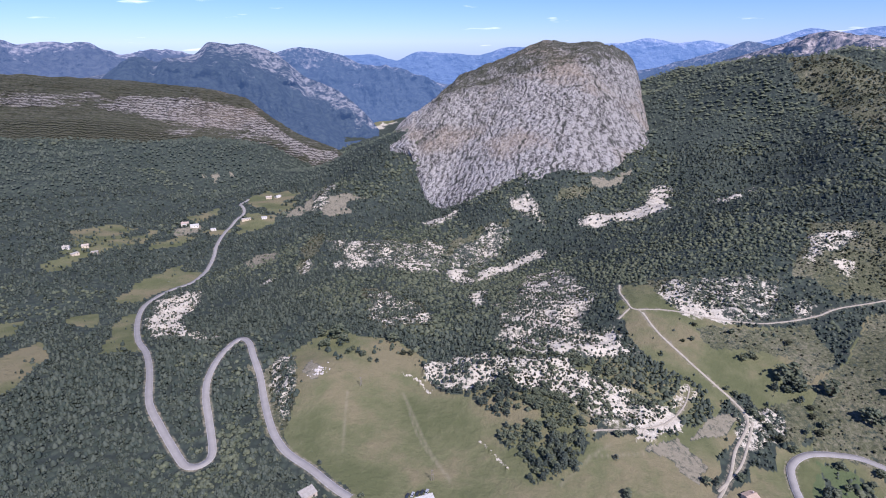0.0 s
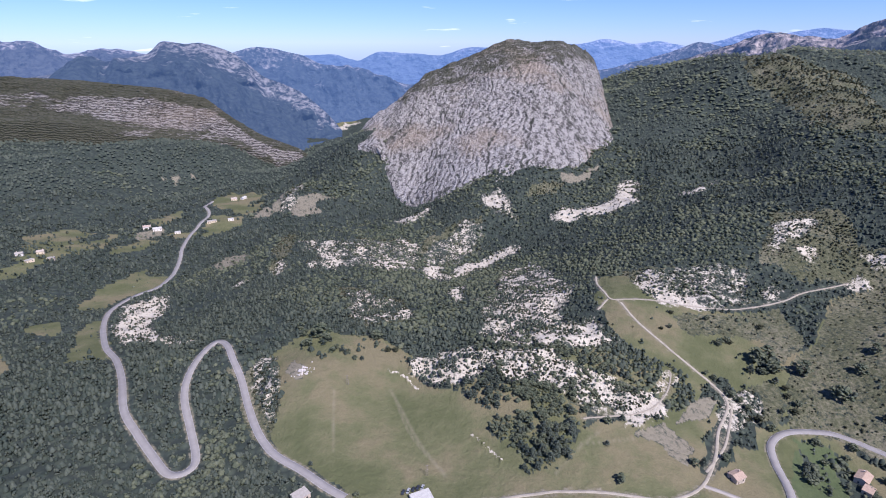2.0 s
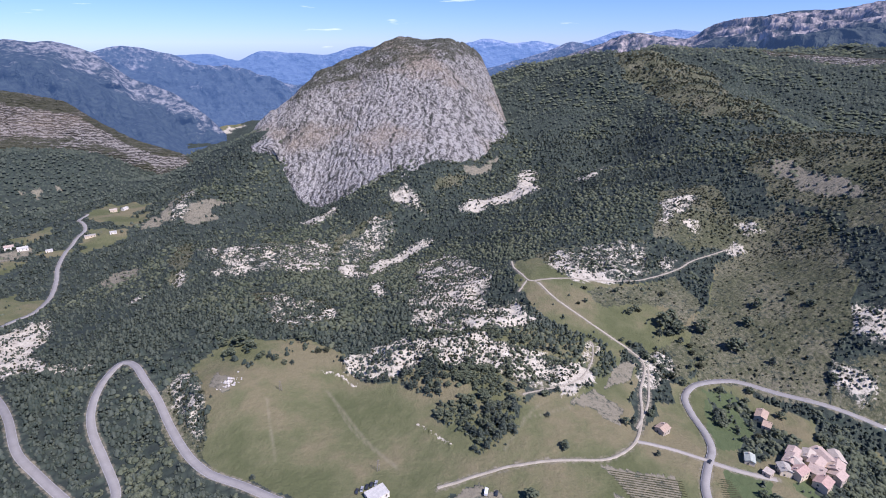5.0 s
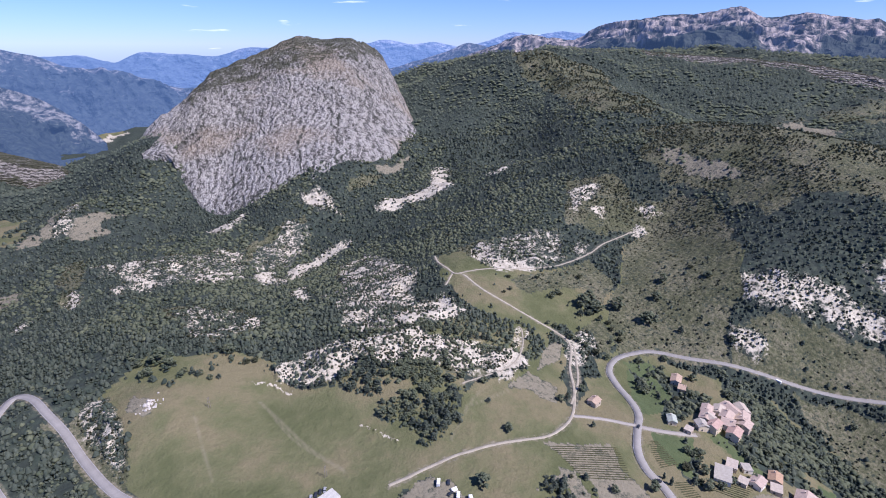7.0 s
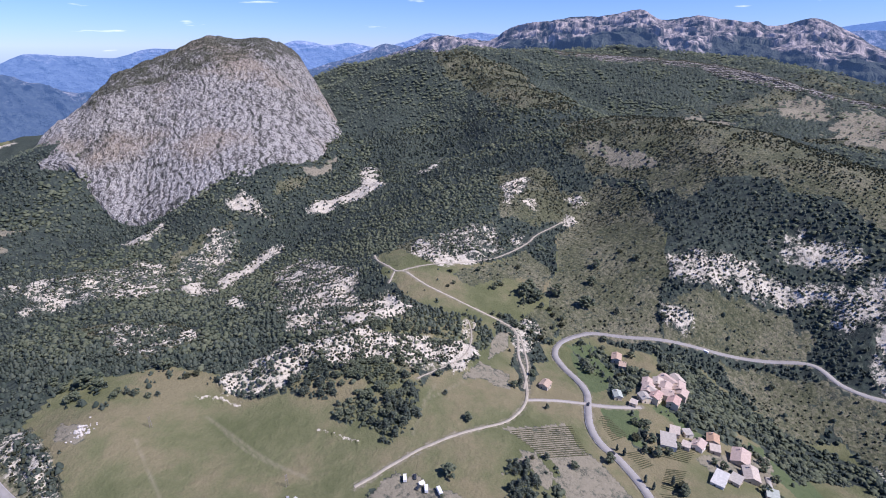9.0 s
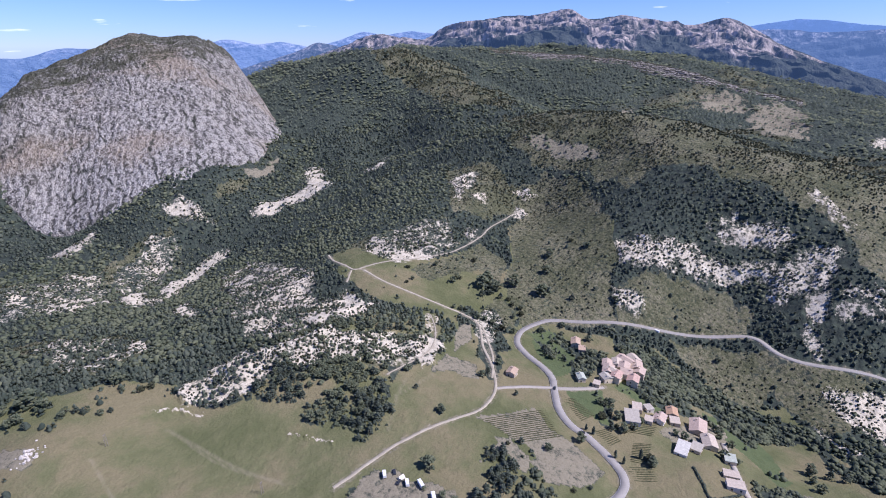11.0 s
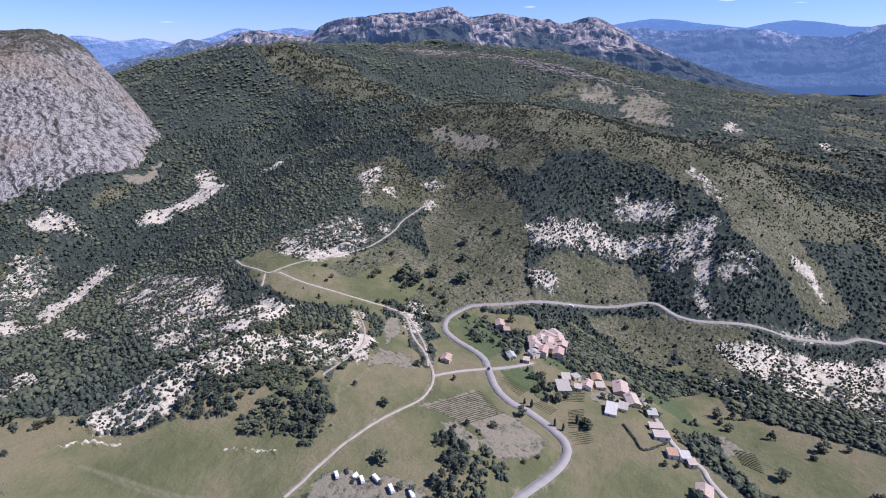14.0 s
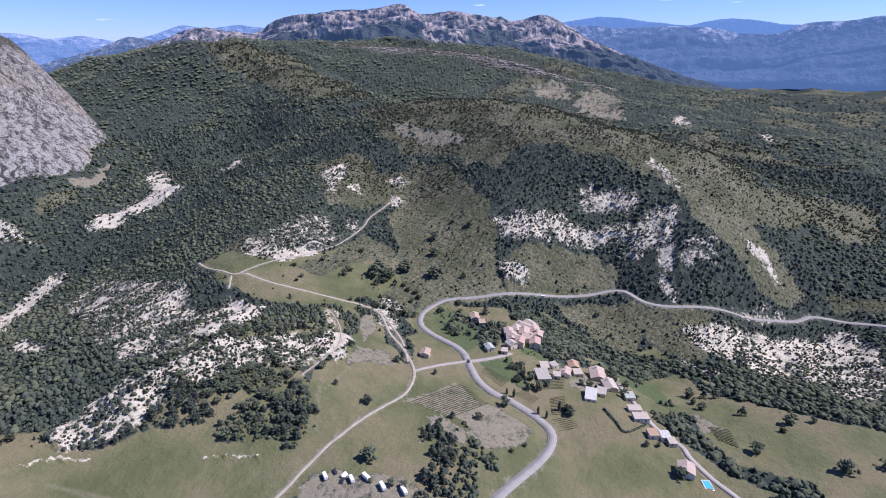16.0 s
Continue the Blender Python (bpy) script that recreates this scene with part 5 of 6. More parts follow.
# ---- the ground: one sheet, finer where it is near ----
bearings = np.radians(np.concatenate([np.arange(-52, 106, 0.205), np.arange(107, 307.5, 2.5), [308]]))
rings = np.concatenate([[0.5, 20, 40, 60], np.concatenate([np.geomspace(80, 200, 20), np.geomspace(205, 4930, 370)])])
GA, GR = np.meshgrid(bearings, rings)
GX, GY = HUB[0] + GR * np.sin(GA), HUB[1] + GR * np.cos(GA)
masks = cover(GX, GY)
GZ = surface(GX, GY, masks)
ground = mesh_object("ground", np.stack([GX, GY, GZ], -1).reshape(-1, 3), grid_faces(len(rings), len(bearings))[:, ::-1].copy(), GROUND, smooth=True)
for k in FULL:
    set_mask(ground, k, masks[k])
tagged(ground, "wooded valley ground with meadows and pale scree", "ground", kind="structure")


# ---- roads and tracks ----
def ribbon(name, line, offsets, lift, material, parent=None, skip=None):
    """A strip of surface along a line, between two offsets to its side, laid on the land."""
    t = np.gradient(line, axis=0)
    t /= np.hypot(t[:, 0], t[:, 1])[:, None]
    side = np.stack([t[:, 1], -t[:, 0]], 1)
    rows = []
    base = way_level(line)
    for o in offsets:
        q = line + side * o
        rows.append(np.concatenate([q, (base + lift)[:, None]], 1))
    g = np.stack(rows, 1)
    n, k = g.shape[:2]
    edge = np.concatenate([g, g[:, ::-1] - [0, 0, 1.2]], 1)
    verts = edge.reshape(-1, 3)
    m = 2 * k
    faces = []
    for i in range(n - 1):
        if skip is not None and skip(i):
            continue
        for j in range(m):
            a, b = i * m + j, i * m + (j + 1) % m
            faces.append((a, a + m, b + m, b))
    faces = np.array(faces)
    return mesh_object(name, verts, faces, material, parent)


ASPHALT = plain("worn asphalt", (0.275, 0.258, 0.238), 0.9, 0.14, 0.25)
PAINT = plain("worn road paint", (0.42, 0.41, 0.40), 0.8, 0.3, 0.5)
GRAVEL = plain("pale gravel", (0.36, 0.32, 0.25), 0.95, 0.25, 0.35)
CONCRETE_LANE = plain("dusty lane", (0.34, 0.31, 0.27), 0.95, 0.15, 0.3)
for name, width, points in ROADS:
    line = smooth_line(points, 2.0)
    big = name != "lane"
    road = ribbon("road" if big else "lane", line, (-width / 2, 0, width / 2), 0.25, ASPHALT if big else CONCRETE_LANE)
    tagged(road, "grey asphalt mountain road with faded edge lines" if big else "narrow pale village lane between gardens", "road", kind="structure")
    if big:
        ribbon("edge_line", line, (-width / 2 + 0.15, -width / 2 + 0.3), 0.258, PAINT, road)
        ribbon("edge_line", line, (width / 2 - 0.3, width / 2 - 0.15), 0.258, PAINT, road)
for name, width, points in TRACKS:
    line = smooth_line(points, 2.0)
    wob = fbm(np.arange(len(line)) * 2.0, np.full(len(line), 40.0), 14, 2) * 0.6
    tagged(ribbon("track", line + wob[:, None] * 0.6, (-width * 0.36, -0.3, 0.3, width * 0.36), 0.03, GRAVEL), "pale gravel farm track with worn edges", "track", kind="structure")


# ---- woods: one mass of many uneven crowns ----
def crown_shape(seed, sides, levels, pointed):
    """An uneven crown of unit height and half-width 0.5, standing on z 0."""
    rs = np.random.RandomState(seed)
    verts, faces = [(0.03, 0, 1.0)], []
    for k in range(levels):
        h = 1 - (k + 0.75) / (levels + 0.3)
        wide = 0.5 * ((1 - h) ** 0.5 if pointed else math.sin(math.pi * min(1, 0.18 + 0.55 * (1 - h))) ** 0.6)
        turn = rs.rand() * 6
        for s in range(sides):
            a = turn + 2 * math.pi * s / sides
            q = wide * (0.62 + 0.66 * rs.rand())
            verts.append((q * math.cos(a), q * math.sin(a), h + 0.10 * (rs.rand() - 0.5)))
    for s in range(sides):
        faces.append((0, 1 + s, 1 + (s + 1) % sides))
    for k in range(levels - 1):
        b = 1 + k * sides
        for s in range(sides):
            t = (s + 1) % sides
            faces += [(b + s, b + sides + s, b + sides + t), (b + s, b + sides + t, b + t)]
    return np.array(verts), np.array(faces)


def mass_of_crowns(name, material, x, y, z, tall, wide, sides, levels, pointed, label, category, seed=3):
    rs = np.random.RandomState(seed)
    shapes = [crown_shape(seed * 50 + k, sides, levels, pointed) for k in range(9)]
    pick = rs.randint(0, 9, len(x))
    vs, fs, base = [], [], 0
    for k, (sv, sf) in enumerate(shapes):
        m = pick == k
        n = m.sum()
        if not n:
            continue
        a = rs.rand(n) * 6.28
        ca, sa = np.cos(a)[:, None], np.sin(a)[:, None]
        px = (sv[:, 0] * ca - sv[:, 1] * sa) * wide[m][:, None] + x[m][:, None]
        py = (sv[:, 0] * sa + sv[:, 1] * ca) * wide[m][:, None] + y[m][:, None]
        pz = sv[:, 2] * tall[m][:, None] + z[m][:, None] - 0.3
        vs.append(np.stack([px, py, pz], -1).reshape(-1, 3))
        fs.append((sf[None] + (np.arange(n) * len(sv))[:, None, None] + base).reshape(-1, 3))
        base += n * len(sv)
    ob = mesh_object(name, np.concatenate(vs), np.concatenate(fs), material)
    return tagged(ob, label, category, kind="stuff")


def scatter(r0, r1, step, seed):
    """Places over the seen sector, a step that grows with the distance apart."""
    rs = np.random.RandomState(seed)
    cols = int(radians(154) / step)
    rows = int(math.log(r1 / r0) / step)
    a, q = np.meshgrid(np.arange(cols), np.arange(rows))
    a = radians(-50) + (a + rs.rand(*a.shape)) * step
    r = r0 * np.exp((q + rs.rand(*q.shape)) * step)
    return HUB[0] + r.ravel() * np.sin(a.ravel()), HUB[1] + r.ravel() * np.cos(a.ravel()), r.ravel()


def plant_woods():
    rs = np.random.RandomState(11)
    x, y, r = (np.concatenate(v) for v in zip(scatter(130, 1000, 0.0066, 5), scatter(1000, 3300, 0.0062, 15)))
    m = cover(x, y)
    z = surface(x, y, m)
    scrubby = m["heath"] > 0.3
    stony = m["scree"] > 0.3
    patchy = fbm(x, y, 34, 4, 0.6)
    dense = np.clip(1.0 + 0.7 * patchy, 0.35, 1.0)
    dense = np.where(scrubby, np.clip(1.1 + 1.6 * patchy, 0.1, 1.9), dense)
    dense = np.where(stony, np.clip(0.6 + 2.4 * fbm(x, y, 17, 3, 0.6), 0.05, 1.9), dense)
    dense = dense * np.where(r > 600, np.clip(1.15 + 0.8 * fbm(x + 300, y, 170, 3), 0.6, 1.3), 1.0)
    keep = rs.rand(len(x)) < m["trees"] * dense * np.clip((r / 430) ** 2, 0.3, 1)
    x, y, z, r, scrubby, stony, patchy = (v[keep] for v in (x, y, z, r, scrubby, stony, patchy))
    n = len(x)
    # more dark bluish pines west and far off, their blue standing in for haze
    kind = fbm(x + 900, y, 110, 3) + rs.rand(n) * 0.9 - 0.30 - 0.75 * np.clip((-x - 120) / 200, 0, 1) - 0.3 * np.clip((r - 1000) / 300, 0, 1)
    size = np.maximum(0.8, r / 800) * (0.45 + 0.95 * rs.rand(n) ** 1.7)
    grove = m["grove"][keep] > 0.5
    kind = np.where(grove, np.where(rs.rand(n) < 0.65, 1.0, 0.0), kind)
    size = np.where(stony, size * 0.75, np.where(grove, size * 1.15, size))
    scrub = scrubby & (rs.rand(n) < 0.8)
    size = np.where(scrub, size * 0.5, size)
    # the trees round the meadow stand as things of their own
    front = np.argsort(np.hypot(x - 75, y - 270) + 1000 * (scrub | (size < 0.7)))[:280]
    NEAR_TREES.extend((float(x[i]), float(y[i]), float(z[i]), float(5.6 * size[i]), bool(kind[i] < 0.35)) for i in front)
    rest = np.ones(n, bool)
    rest[front] = False
    x, y, z, r, scrub, kind, size = (v[rest] for v in (x, y, z, r, scrub, kind, size))
    near = r < 440
    grove = grove[rest]
    lush = grove | (r < 300)
    heads = np.where(lush)[0]
    spin = rs.rand(len(heads)) * 6.28
    for turn in (0.0, 2.1, 4.2):
        side = 0.27 * 5.4 * size[heads]
        x = np.append(x, x[heads] + side * np.cos(spin + turn))
        y = np.append(y, y[heads] + side * np.sin(spin + turn))
        z = np.append(z, z[heads] + (0.5 - 0.8 * rs.rand(len(heads))) * size[heads])
        r, scrub, kind, near = (np.append(v, v[heads]) for v in (r, scrub, kind, near))
        size = np.append(size, size[heads] * (0.5 + 0.25 * rs.rand(len(heads))))
    size[heads] *= 0.8
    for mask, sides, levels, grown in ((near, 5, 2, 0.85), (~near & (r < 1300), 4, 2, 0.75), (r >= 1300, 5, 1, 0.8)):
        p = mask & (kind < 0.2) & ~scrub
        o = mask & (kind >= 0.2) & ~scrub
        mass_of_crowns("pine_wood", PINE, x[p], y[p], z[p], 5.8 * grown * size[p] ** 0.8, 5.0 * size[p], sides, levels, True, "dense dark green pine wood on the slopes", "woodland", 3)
        mass_of_crowns("oak_wood", OAK, x[o], y[o], z[o], 4.4 * grown * size[o] ** 0.8, 5.7 * size[o], sides, levels, False, "dense green oak wood on the slopes", "woodland", 4)
    mass_of_crowns("scrub", SCRUB, x[scrub], y[scrub], z[scrub], 4.0 * size[scrub] ** 0.8, 5.6 * size[scrub], 4, 2, False, "low grey-green scrub on dry slopes", "scrub", 5)


def plant_bushes():
    """Small bushes, close together, on the stony and the heathy slopes."""
    rs = np.random.RandomState(12)
    x, y, r = scatter(210, 1700, 0.0048, 6)
    m = cover(x, y)
    z = surface(x, y, m)
    patchy = fbm(x, y, 22, 3, 0.6)
    stony, heathy = m["scree"] > 0.3, m["heath"] > 0.3
    chance = np.where(stony, np.clip(m["trees"] * 1.5, 0, 0.6) * np.clip(0.8 + 0.9 * patchy, 0, 1), 0) + np.where(heathy, (0.22 + 0.7 * np.clip((r - 600) / 150, 0, 1)) * np.clip(0.8 + 1.1 * patchy, 0, 1), 0)
    keep = (rs.rand(len(x)) < chance) & (m["clear"] > 3)
    x, y, z, r, heathy = (v[keep] for v in (x, y, z, r, heathy))
    wide = np.maximum(1, r / 600) * (1.3 + 1.8 * rs.rand(len(x)) ** 2) * np.where(heathy, 0.72 + 0.3 * np.clip((r - 600) / 150, 0, 1), 1.0)
    green = rs.rand(len(x)) < np.where(heathy, 0.25, 0.6)
    for mask, material, name, seed in ((green, PINE, "juniper_scrub", 6), (~green, SCRUB, "heath_scrub", 7)):
        mass_of_crowns(name, material, x[mask], y[mask], z[mask], wide[mask] * 0.8, wide[mask], 4, 2, False, "low dark bushes scattered over stony slopes" if mask is green else "low olive scrub over dry slopes", "scrub", seed)


NEAR_TREES = []
plant_woods()
plant_bushes()


# ---- things: helpers ----
def part(name, bm, material, parent, label=""):
    me = bpy.data.meshes.new(name)
    bm.to_mesh(me)
    bm.free()
    me.materials.append(material)
    ob = new(name, me)
    ob.parent = parent
    if label:
        tagged(ob, label)
    return ob


def share(name, me, parent, m=None, label=""):
    ob = new(name, me)
    ob.parent = parent
    if m is not None:
        ob.matrix_basis = m
    if label:
        tagged(ob, label)
    return ob


def block(bm, x0, y0, z0, x1, y1, z1, bevel=0.0):
    vs = [bm.verts.new(p) for p in ((x0, y0, z0), (x1, y0, z0), (x1, y1, z0), (x0, y1, z0), (x0, y0, z1), (x1, y0, z1), (x1, y1, z1), (x0, y1, z1))]
    fs = [bm.faces.new([vs[i] for i in f]) for f in ((3, 2, 1, 0), (4, 5, 6, 7), (0, 1, 5, 4), (1, 2, 6, 5), (2, 3, 7, 6), (3, 0, 4, 7))]
    if bevel:
        bmesh.ops.bevel(bm, geom=list({e for f in fs for e in f.edges}), offset=bevel, segments=1, affect="EDGES")
    return vs


def tube(bm, a, b, ra, rb, sides=6):
    a, b = Vector(a), Vector(b)
    q = (b - a).to_track_quat("Z", "Y")
    rings = []
    for c, r in ((a, ra), (b, rb)):
        rings.append([bm.verts.new(c + q @ Vector((r * math.cos(6.2832 * k / sides), r * math.sin(6.2832 * k / sides), 0))) for k in range(sides)])
    for k in range(sides):
        bm.faces.new((rings[0][k], rings[0][(k + 1) % sides], rings[1][(k + 1) % sides], rings[1][k]))
    bm.faces.new(rings[1])
    bm.faces.new(rings[0][::-1])


def lump(bm, c, r, rs, squash=0.8):
    """A small uneven clump of leaves or a stone."""
    dirs = ((1, 0, 0), (-0.3, 0.95, 0), (-0.5, -0.85, 0), (0.2, 0.1, 1), (0, 0, -1), (0.5, 0.6, 0.55), (-0.85, 0.1, 0.5), (0.3, -0.75, 0.5))
    vs = [bm.verts.new((c[0] + d[0] * r * rs.uniform(0.75, 1.2), c[1] + d[1] * r * rs.uniform(0.75, 1.2), c[2] + d[2] * r * squash * rs.uniform(0.75, 1.2))) for d in dirs]
    for f in ((0, 5, 7), (0, 1, 5), (1, 6, 5), (1, 2, 6), (2, 7, 6), (2, 0, 7), (5, 3, 7), (5, 6, 3), (6, 7, 3), (0, 4, 1), (1, 4, 2), (2, 4, 0)):
        bm.faces.new([vs[i] for i in f])


def height_at(x, y):
    return float(surface(np.array([x]), np.array([y]))[0])


# ---- materials of the village ----
def tile_material(name, colour):
    m, nt, b = shader(name, 0.9, 0.2)
    tc = nt.nodes.new("ShaderNodeTexCoord")
    w = nt.nodes.new("ShaderNodeTexWave")
    w.inputs["Scale"].default_value, w.inputs["Distortion"].default_value = 1.6, 0.6
    nt.links.new(tc.outputs["Object"], w.inputs["Vector"])
    n1, n2 = noise_node(nt, 0.8, 5, 0.7, tc.outputs["Object"]), noise_node(nt, 5.0, 2, 0.6, tc.outputs["Object"])
    c = blend(nt, remap(nt, n1, 0.35, 0.65), tuple(v * 0.7 for v in colour), colour)
    c = blend(nt, maths(nt, "MULTIPLY", remap(nt, n2, 0.4, 0.7), 0.4), c, tuple(v * 0.55 for v in colour))
    c = blend(nt, maths(nt, "MULTIPLY", w.outputs["Fac"], 0.25), c, tuple(v * 0.6 for v in colour))
    nt.links.new(c, b.inputs["Base Color"])
    return m


ROOFS = {"tile": tile_material("ochre tiles", (0.50, 0.37, 0.28)), "pink": tile_material("pink tiles", (0.54, 0.42, 0.35)),
         "pale": tile_material("faded tiles", (0.55, 0.47, 0.39)), "red": tile_material("red tiles", (0.52, 0.36, 0.30)),
         "orange": tile_material("orange tiles", (0.50, 0.33, 0.22)), "grey": tile_material("grey sheeting", (0.47, 0.43, 0.37)),
         "green": tile_material("grey-green sheeting", (0.46, 0.49, 0.42)), "white": tile_material("white sheeting", (0.60, 0.58, 0.53))}
WALLS = (plain("lime render", (0.66, 0.55, 0.40), 0.9, 0.15, 0.6), plain("stone wall", (0.50, 0.42, 0.33), 0.95, 0.3, 0.9), plain("white render", (0.74, 0.69, 0.60), 0.9, 0.12, 0.6))
GLASS = plain("window glass", (0.04, 0.05, 0.06), 0.15, 0.1, 1.0, spec=0.6)
WOODWORK = plain("painted wood", (0.22, 0.17, 0.13), 0.7, 0.25, 2.0)
TIMBER = plain("weathered timber", (0.24, 0.21, 0.18), 0.9, 0.3, 2.0)
CHIMNEY = plain("chimney render", (0.5, 0.42, 0.35), 0.9, 0.2, 2.0)
BARK = plain("bark", (0.10, 0.085, 0.07), 0.95, 0.35, 3.0)
STONE = plain("weathered boulder", (0.50, 0.46, 0.41), 0.95, 0.25, 0.8)
METAL_WHITE = plain("white coachwork", (0.72, 0.72, 0.70), 0.35, 0.06, 1.0, spec=0.5)
METAL_DARK = plain("dark car paint", (0.035, 0.037, 0.042), 0.3, 0.15, 1.0, spec=0.5)
METAL_GREY = plain("silver car paint", (0.32, 0.33, 0.34), 0.35, 0.1, 1.0, spec=0.5)
RUBBER = plain("tyre rubber", (0.03, 0.03, 0.03), 0.9, 0.2, 3.0)
CANVAS = plain("sun-bleached canvas", (0.60, 0.58, 0.52), 0.95, 0.12, 1.0)
CROP = leaf_material("vine leaves", (0.085, 0.092, 0.052), (0.16, 0.16, 0.09))


def window_mesh():
    bm = bmesh.new()
    block(bm, -0.55, -0.05, -0.7, -0.43, 0.08, 0.7)
    block(bm, 0.43, -0.05, -0.7, 0.55, 0.08, 0.7)
    block(bm, -0.43, -0.05, 0.58, 0.43, 0.08, 0.7)
    block(bm, -0.43, -0.05, -0.7, 0.43, 0.12, -0.58)
    frame_me = bpy.data.meshes.new("window")
    bm.to_mesh(frame_me)
    bm.free()
    frame_me.materials.append(WOODWORK)
    bm = bmesh.new()
    block(bm, -0.43, -0.04, -0.58, 0.43, 0.03, 0.58)
    pane_me = bpy.data.meshes.new("pane")
    bm.to_mesh(pane_me)
    bm.free()
    pane_me.materials.append(GLASS)
    return frame_me, pane_me


WINDOW_ME, PANE_ME = window_mesh()


def house(x, y, w, d, h, turn, roof, label, rs):
    h = h if h <= 3.2 else h * 0.8
    a = radians(turn)
    corners = [(x + sx * w / 2 * math.cos(a) - sy * d / 2 * math.sin(a), y + sx * w / 2 * math.sin(a) + sy * d / 2 * math.cos(a)) for sx in (-1, 1) for sy in (-1, 1)]
    zs = [height_at(*c) for c in corners]
    z = max(zs) * 0.6 + min(zs) * 0.4
    drop = max(1.5, z - min(zs) + 1.0)
    root = tagged(new("house"), label, "house")
    root.matrix_world = pose(x, y, z, 0, 0, turn)
    flat = h <= 3.2
    rise = 0.0 if flat else d * 0.2
    wall = WALLS[rs.randint(3)] if roof not in ("white",) else WALLS[2]
    bm = bmesh.new()
    vs = block(bm, -w / 2, -d / 2, -drop, w / 2, d / 2, h)
    if not flat:
        for sx in (-1, 1):
            p = [bm.verts.new((sx * w / 2, s * d / 2, h)) for s in (-1, 1)] + [bm.verts.new((sx * w / 2, 0, h + rise))]
            bm.faces.new(p if sx > 0 else p[::-1])
    part("wall", bm, wall, root)
    bm = bmesh.new()
    o = 0.45
    if flat:
        block(bm, -w / 2 - 0.2, -d / 2 - 0.2, h, w / 2 + 0.2, d / 2 + 0.2, h + 0.25, 0.05)
        part("roof", bm, ROOFS[roof], root)
    else:
        slope = rise / (d / 2)
        for s in (-1, 1):
            q = [(-w / 2 - o, s * (d / 2 + o), h - slope * o), (w / 2 + o, s * (d / 2 + o), h - slope * o), (w / 2 + o, 0, h + rise), (-w / 2 - o, 0, h + rise)]
            lo = [bm.verts.new(p) for p in q]
            hi = [bm.verts.new((p[0], p[1], p[2] + 0.22)) for p in q]
            bm.faces.new(hi if s < 0 else hi[::-1])
            bm.faces.new(lo[::-1] if s < 0 else lo)
            for i in range(4):
                j = (i + 1) % 4
                bm.faces.new((lo[i], lo[j], hi[j], hi[i]))
        bmesh.ops.recalc_face_normals(bm, faces=bm.faces)
        roof_ob = part("roof", bm, ROOFS[roof], root)
        bm = bmesh.new()
        cx = (0.3 if rs.rand() > 0.5 else -0.3) * w
        block(bm, cx - 0.35, -0.3 + d * 0.12, h + rise * 0.5, cx + 0.35, 0.3 + d * 0.12, h + rise + 0.9)
        block(bm, cx - 0.45, -0.4 + d * 0.12, h + rise + 0.9, cx + 0.45, 0.4 + d * 0.12, h + rise + 1.02)
        part("chimney", bm, CHIMNEY, roof_ob)
    storeys = 1 if h < 4.2 else 2
    for level in range(storeys):
        zz = 1.6 + level * 2.7
        if zz + 0.8 > h:
            continue
        n = max(1, int(w / 3.6))
        for side, ang in ((-1, 180), (1, 0)):
            for k in range(n):
                if level == 0 and k == 0 and side < 0:
                    continue
                win = share("window", WINDOW_ME, root, pose((k + 0.5) / n * w - w / 2, side * (d / 2 + 0.02), zz, 0, 0, ang))
                share("pane", PANE_ME, win)
        for side, ang in ((-1, 90), (1, -90)):
            win = share("window", WINDOW_ME, root, pose(side * (w / 2 + 0.02), 0.15 * d, zz, 0, 0, ang))
            share("pane", PANE_ME, win)
    bm = bmesh.new()
    dx = 0.5 / max(1, int(w / 3.6)) * w - w / 2
    block(bm, dx - 0.5, -d / 2 - 0.06, -0.1, dx + 0.5, -d / 2 + 0.05, 2.05, 0.02)
    part("door", bm, WOODWORK, root)
    return root


hrs = np.random.RandomState(21)
for hx, hy, hw, hd, hh, hturn, hroof, hlabel in HOUSES:
    house(hx, hy, hw, hd, hh, hturn, hroof, hlabel, hrs)


# ---- single trees ----
def tree_thing(name, label, leaves, tall, seed, pointed=False):
    """A tree one metre wide in its crown: trunk with limbs, crown of many clumps."""
    rs = random.Random(seed)
    root = tagged(new(name), label, "tree", "single trees and bushes in the fields")
    bm = bmesh.new()
    tube(bm, (0, 0, -0.1), (0.01, 0.0, tall * 0.55), 0.05, 0.03)
    for k in range(4):
        t = k * 1.6 + rs.random()
        tube(bm, (0, 0, tall * (0.25 + 0.07 * k)), (0.3 * math.cos(t), 0.3 * math.sin(t), tall * (0.5 + 0.07 * k)), 0.025, 0.008, 5)
    part("trunk", bm, BARK, root)
    bm = bmesh.new()
    for k in range(54):
        h = rs.uniform(0.02, 1)
        wide = 0.5 * ((1 - h) ** 0.7 + 0.08 if pointed else math.sin(math.pi * (0.12 + 0.8 * h)) ** 0.6)
        t, q = rs.uniform(0, 6.283), wide * rs.uniform(0.35, 1.0)
        q *= 1 + 0.22 * math.sin(3 * t + seed)
        lump(bm, (q * math.cos(t), q * math.sin(t), tall * (0.13 + 0.85 * h)), rs.uniform(0.08, 0.17), rs)
    part("crown", bm, leaves, root)
    return root


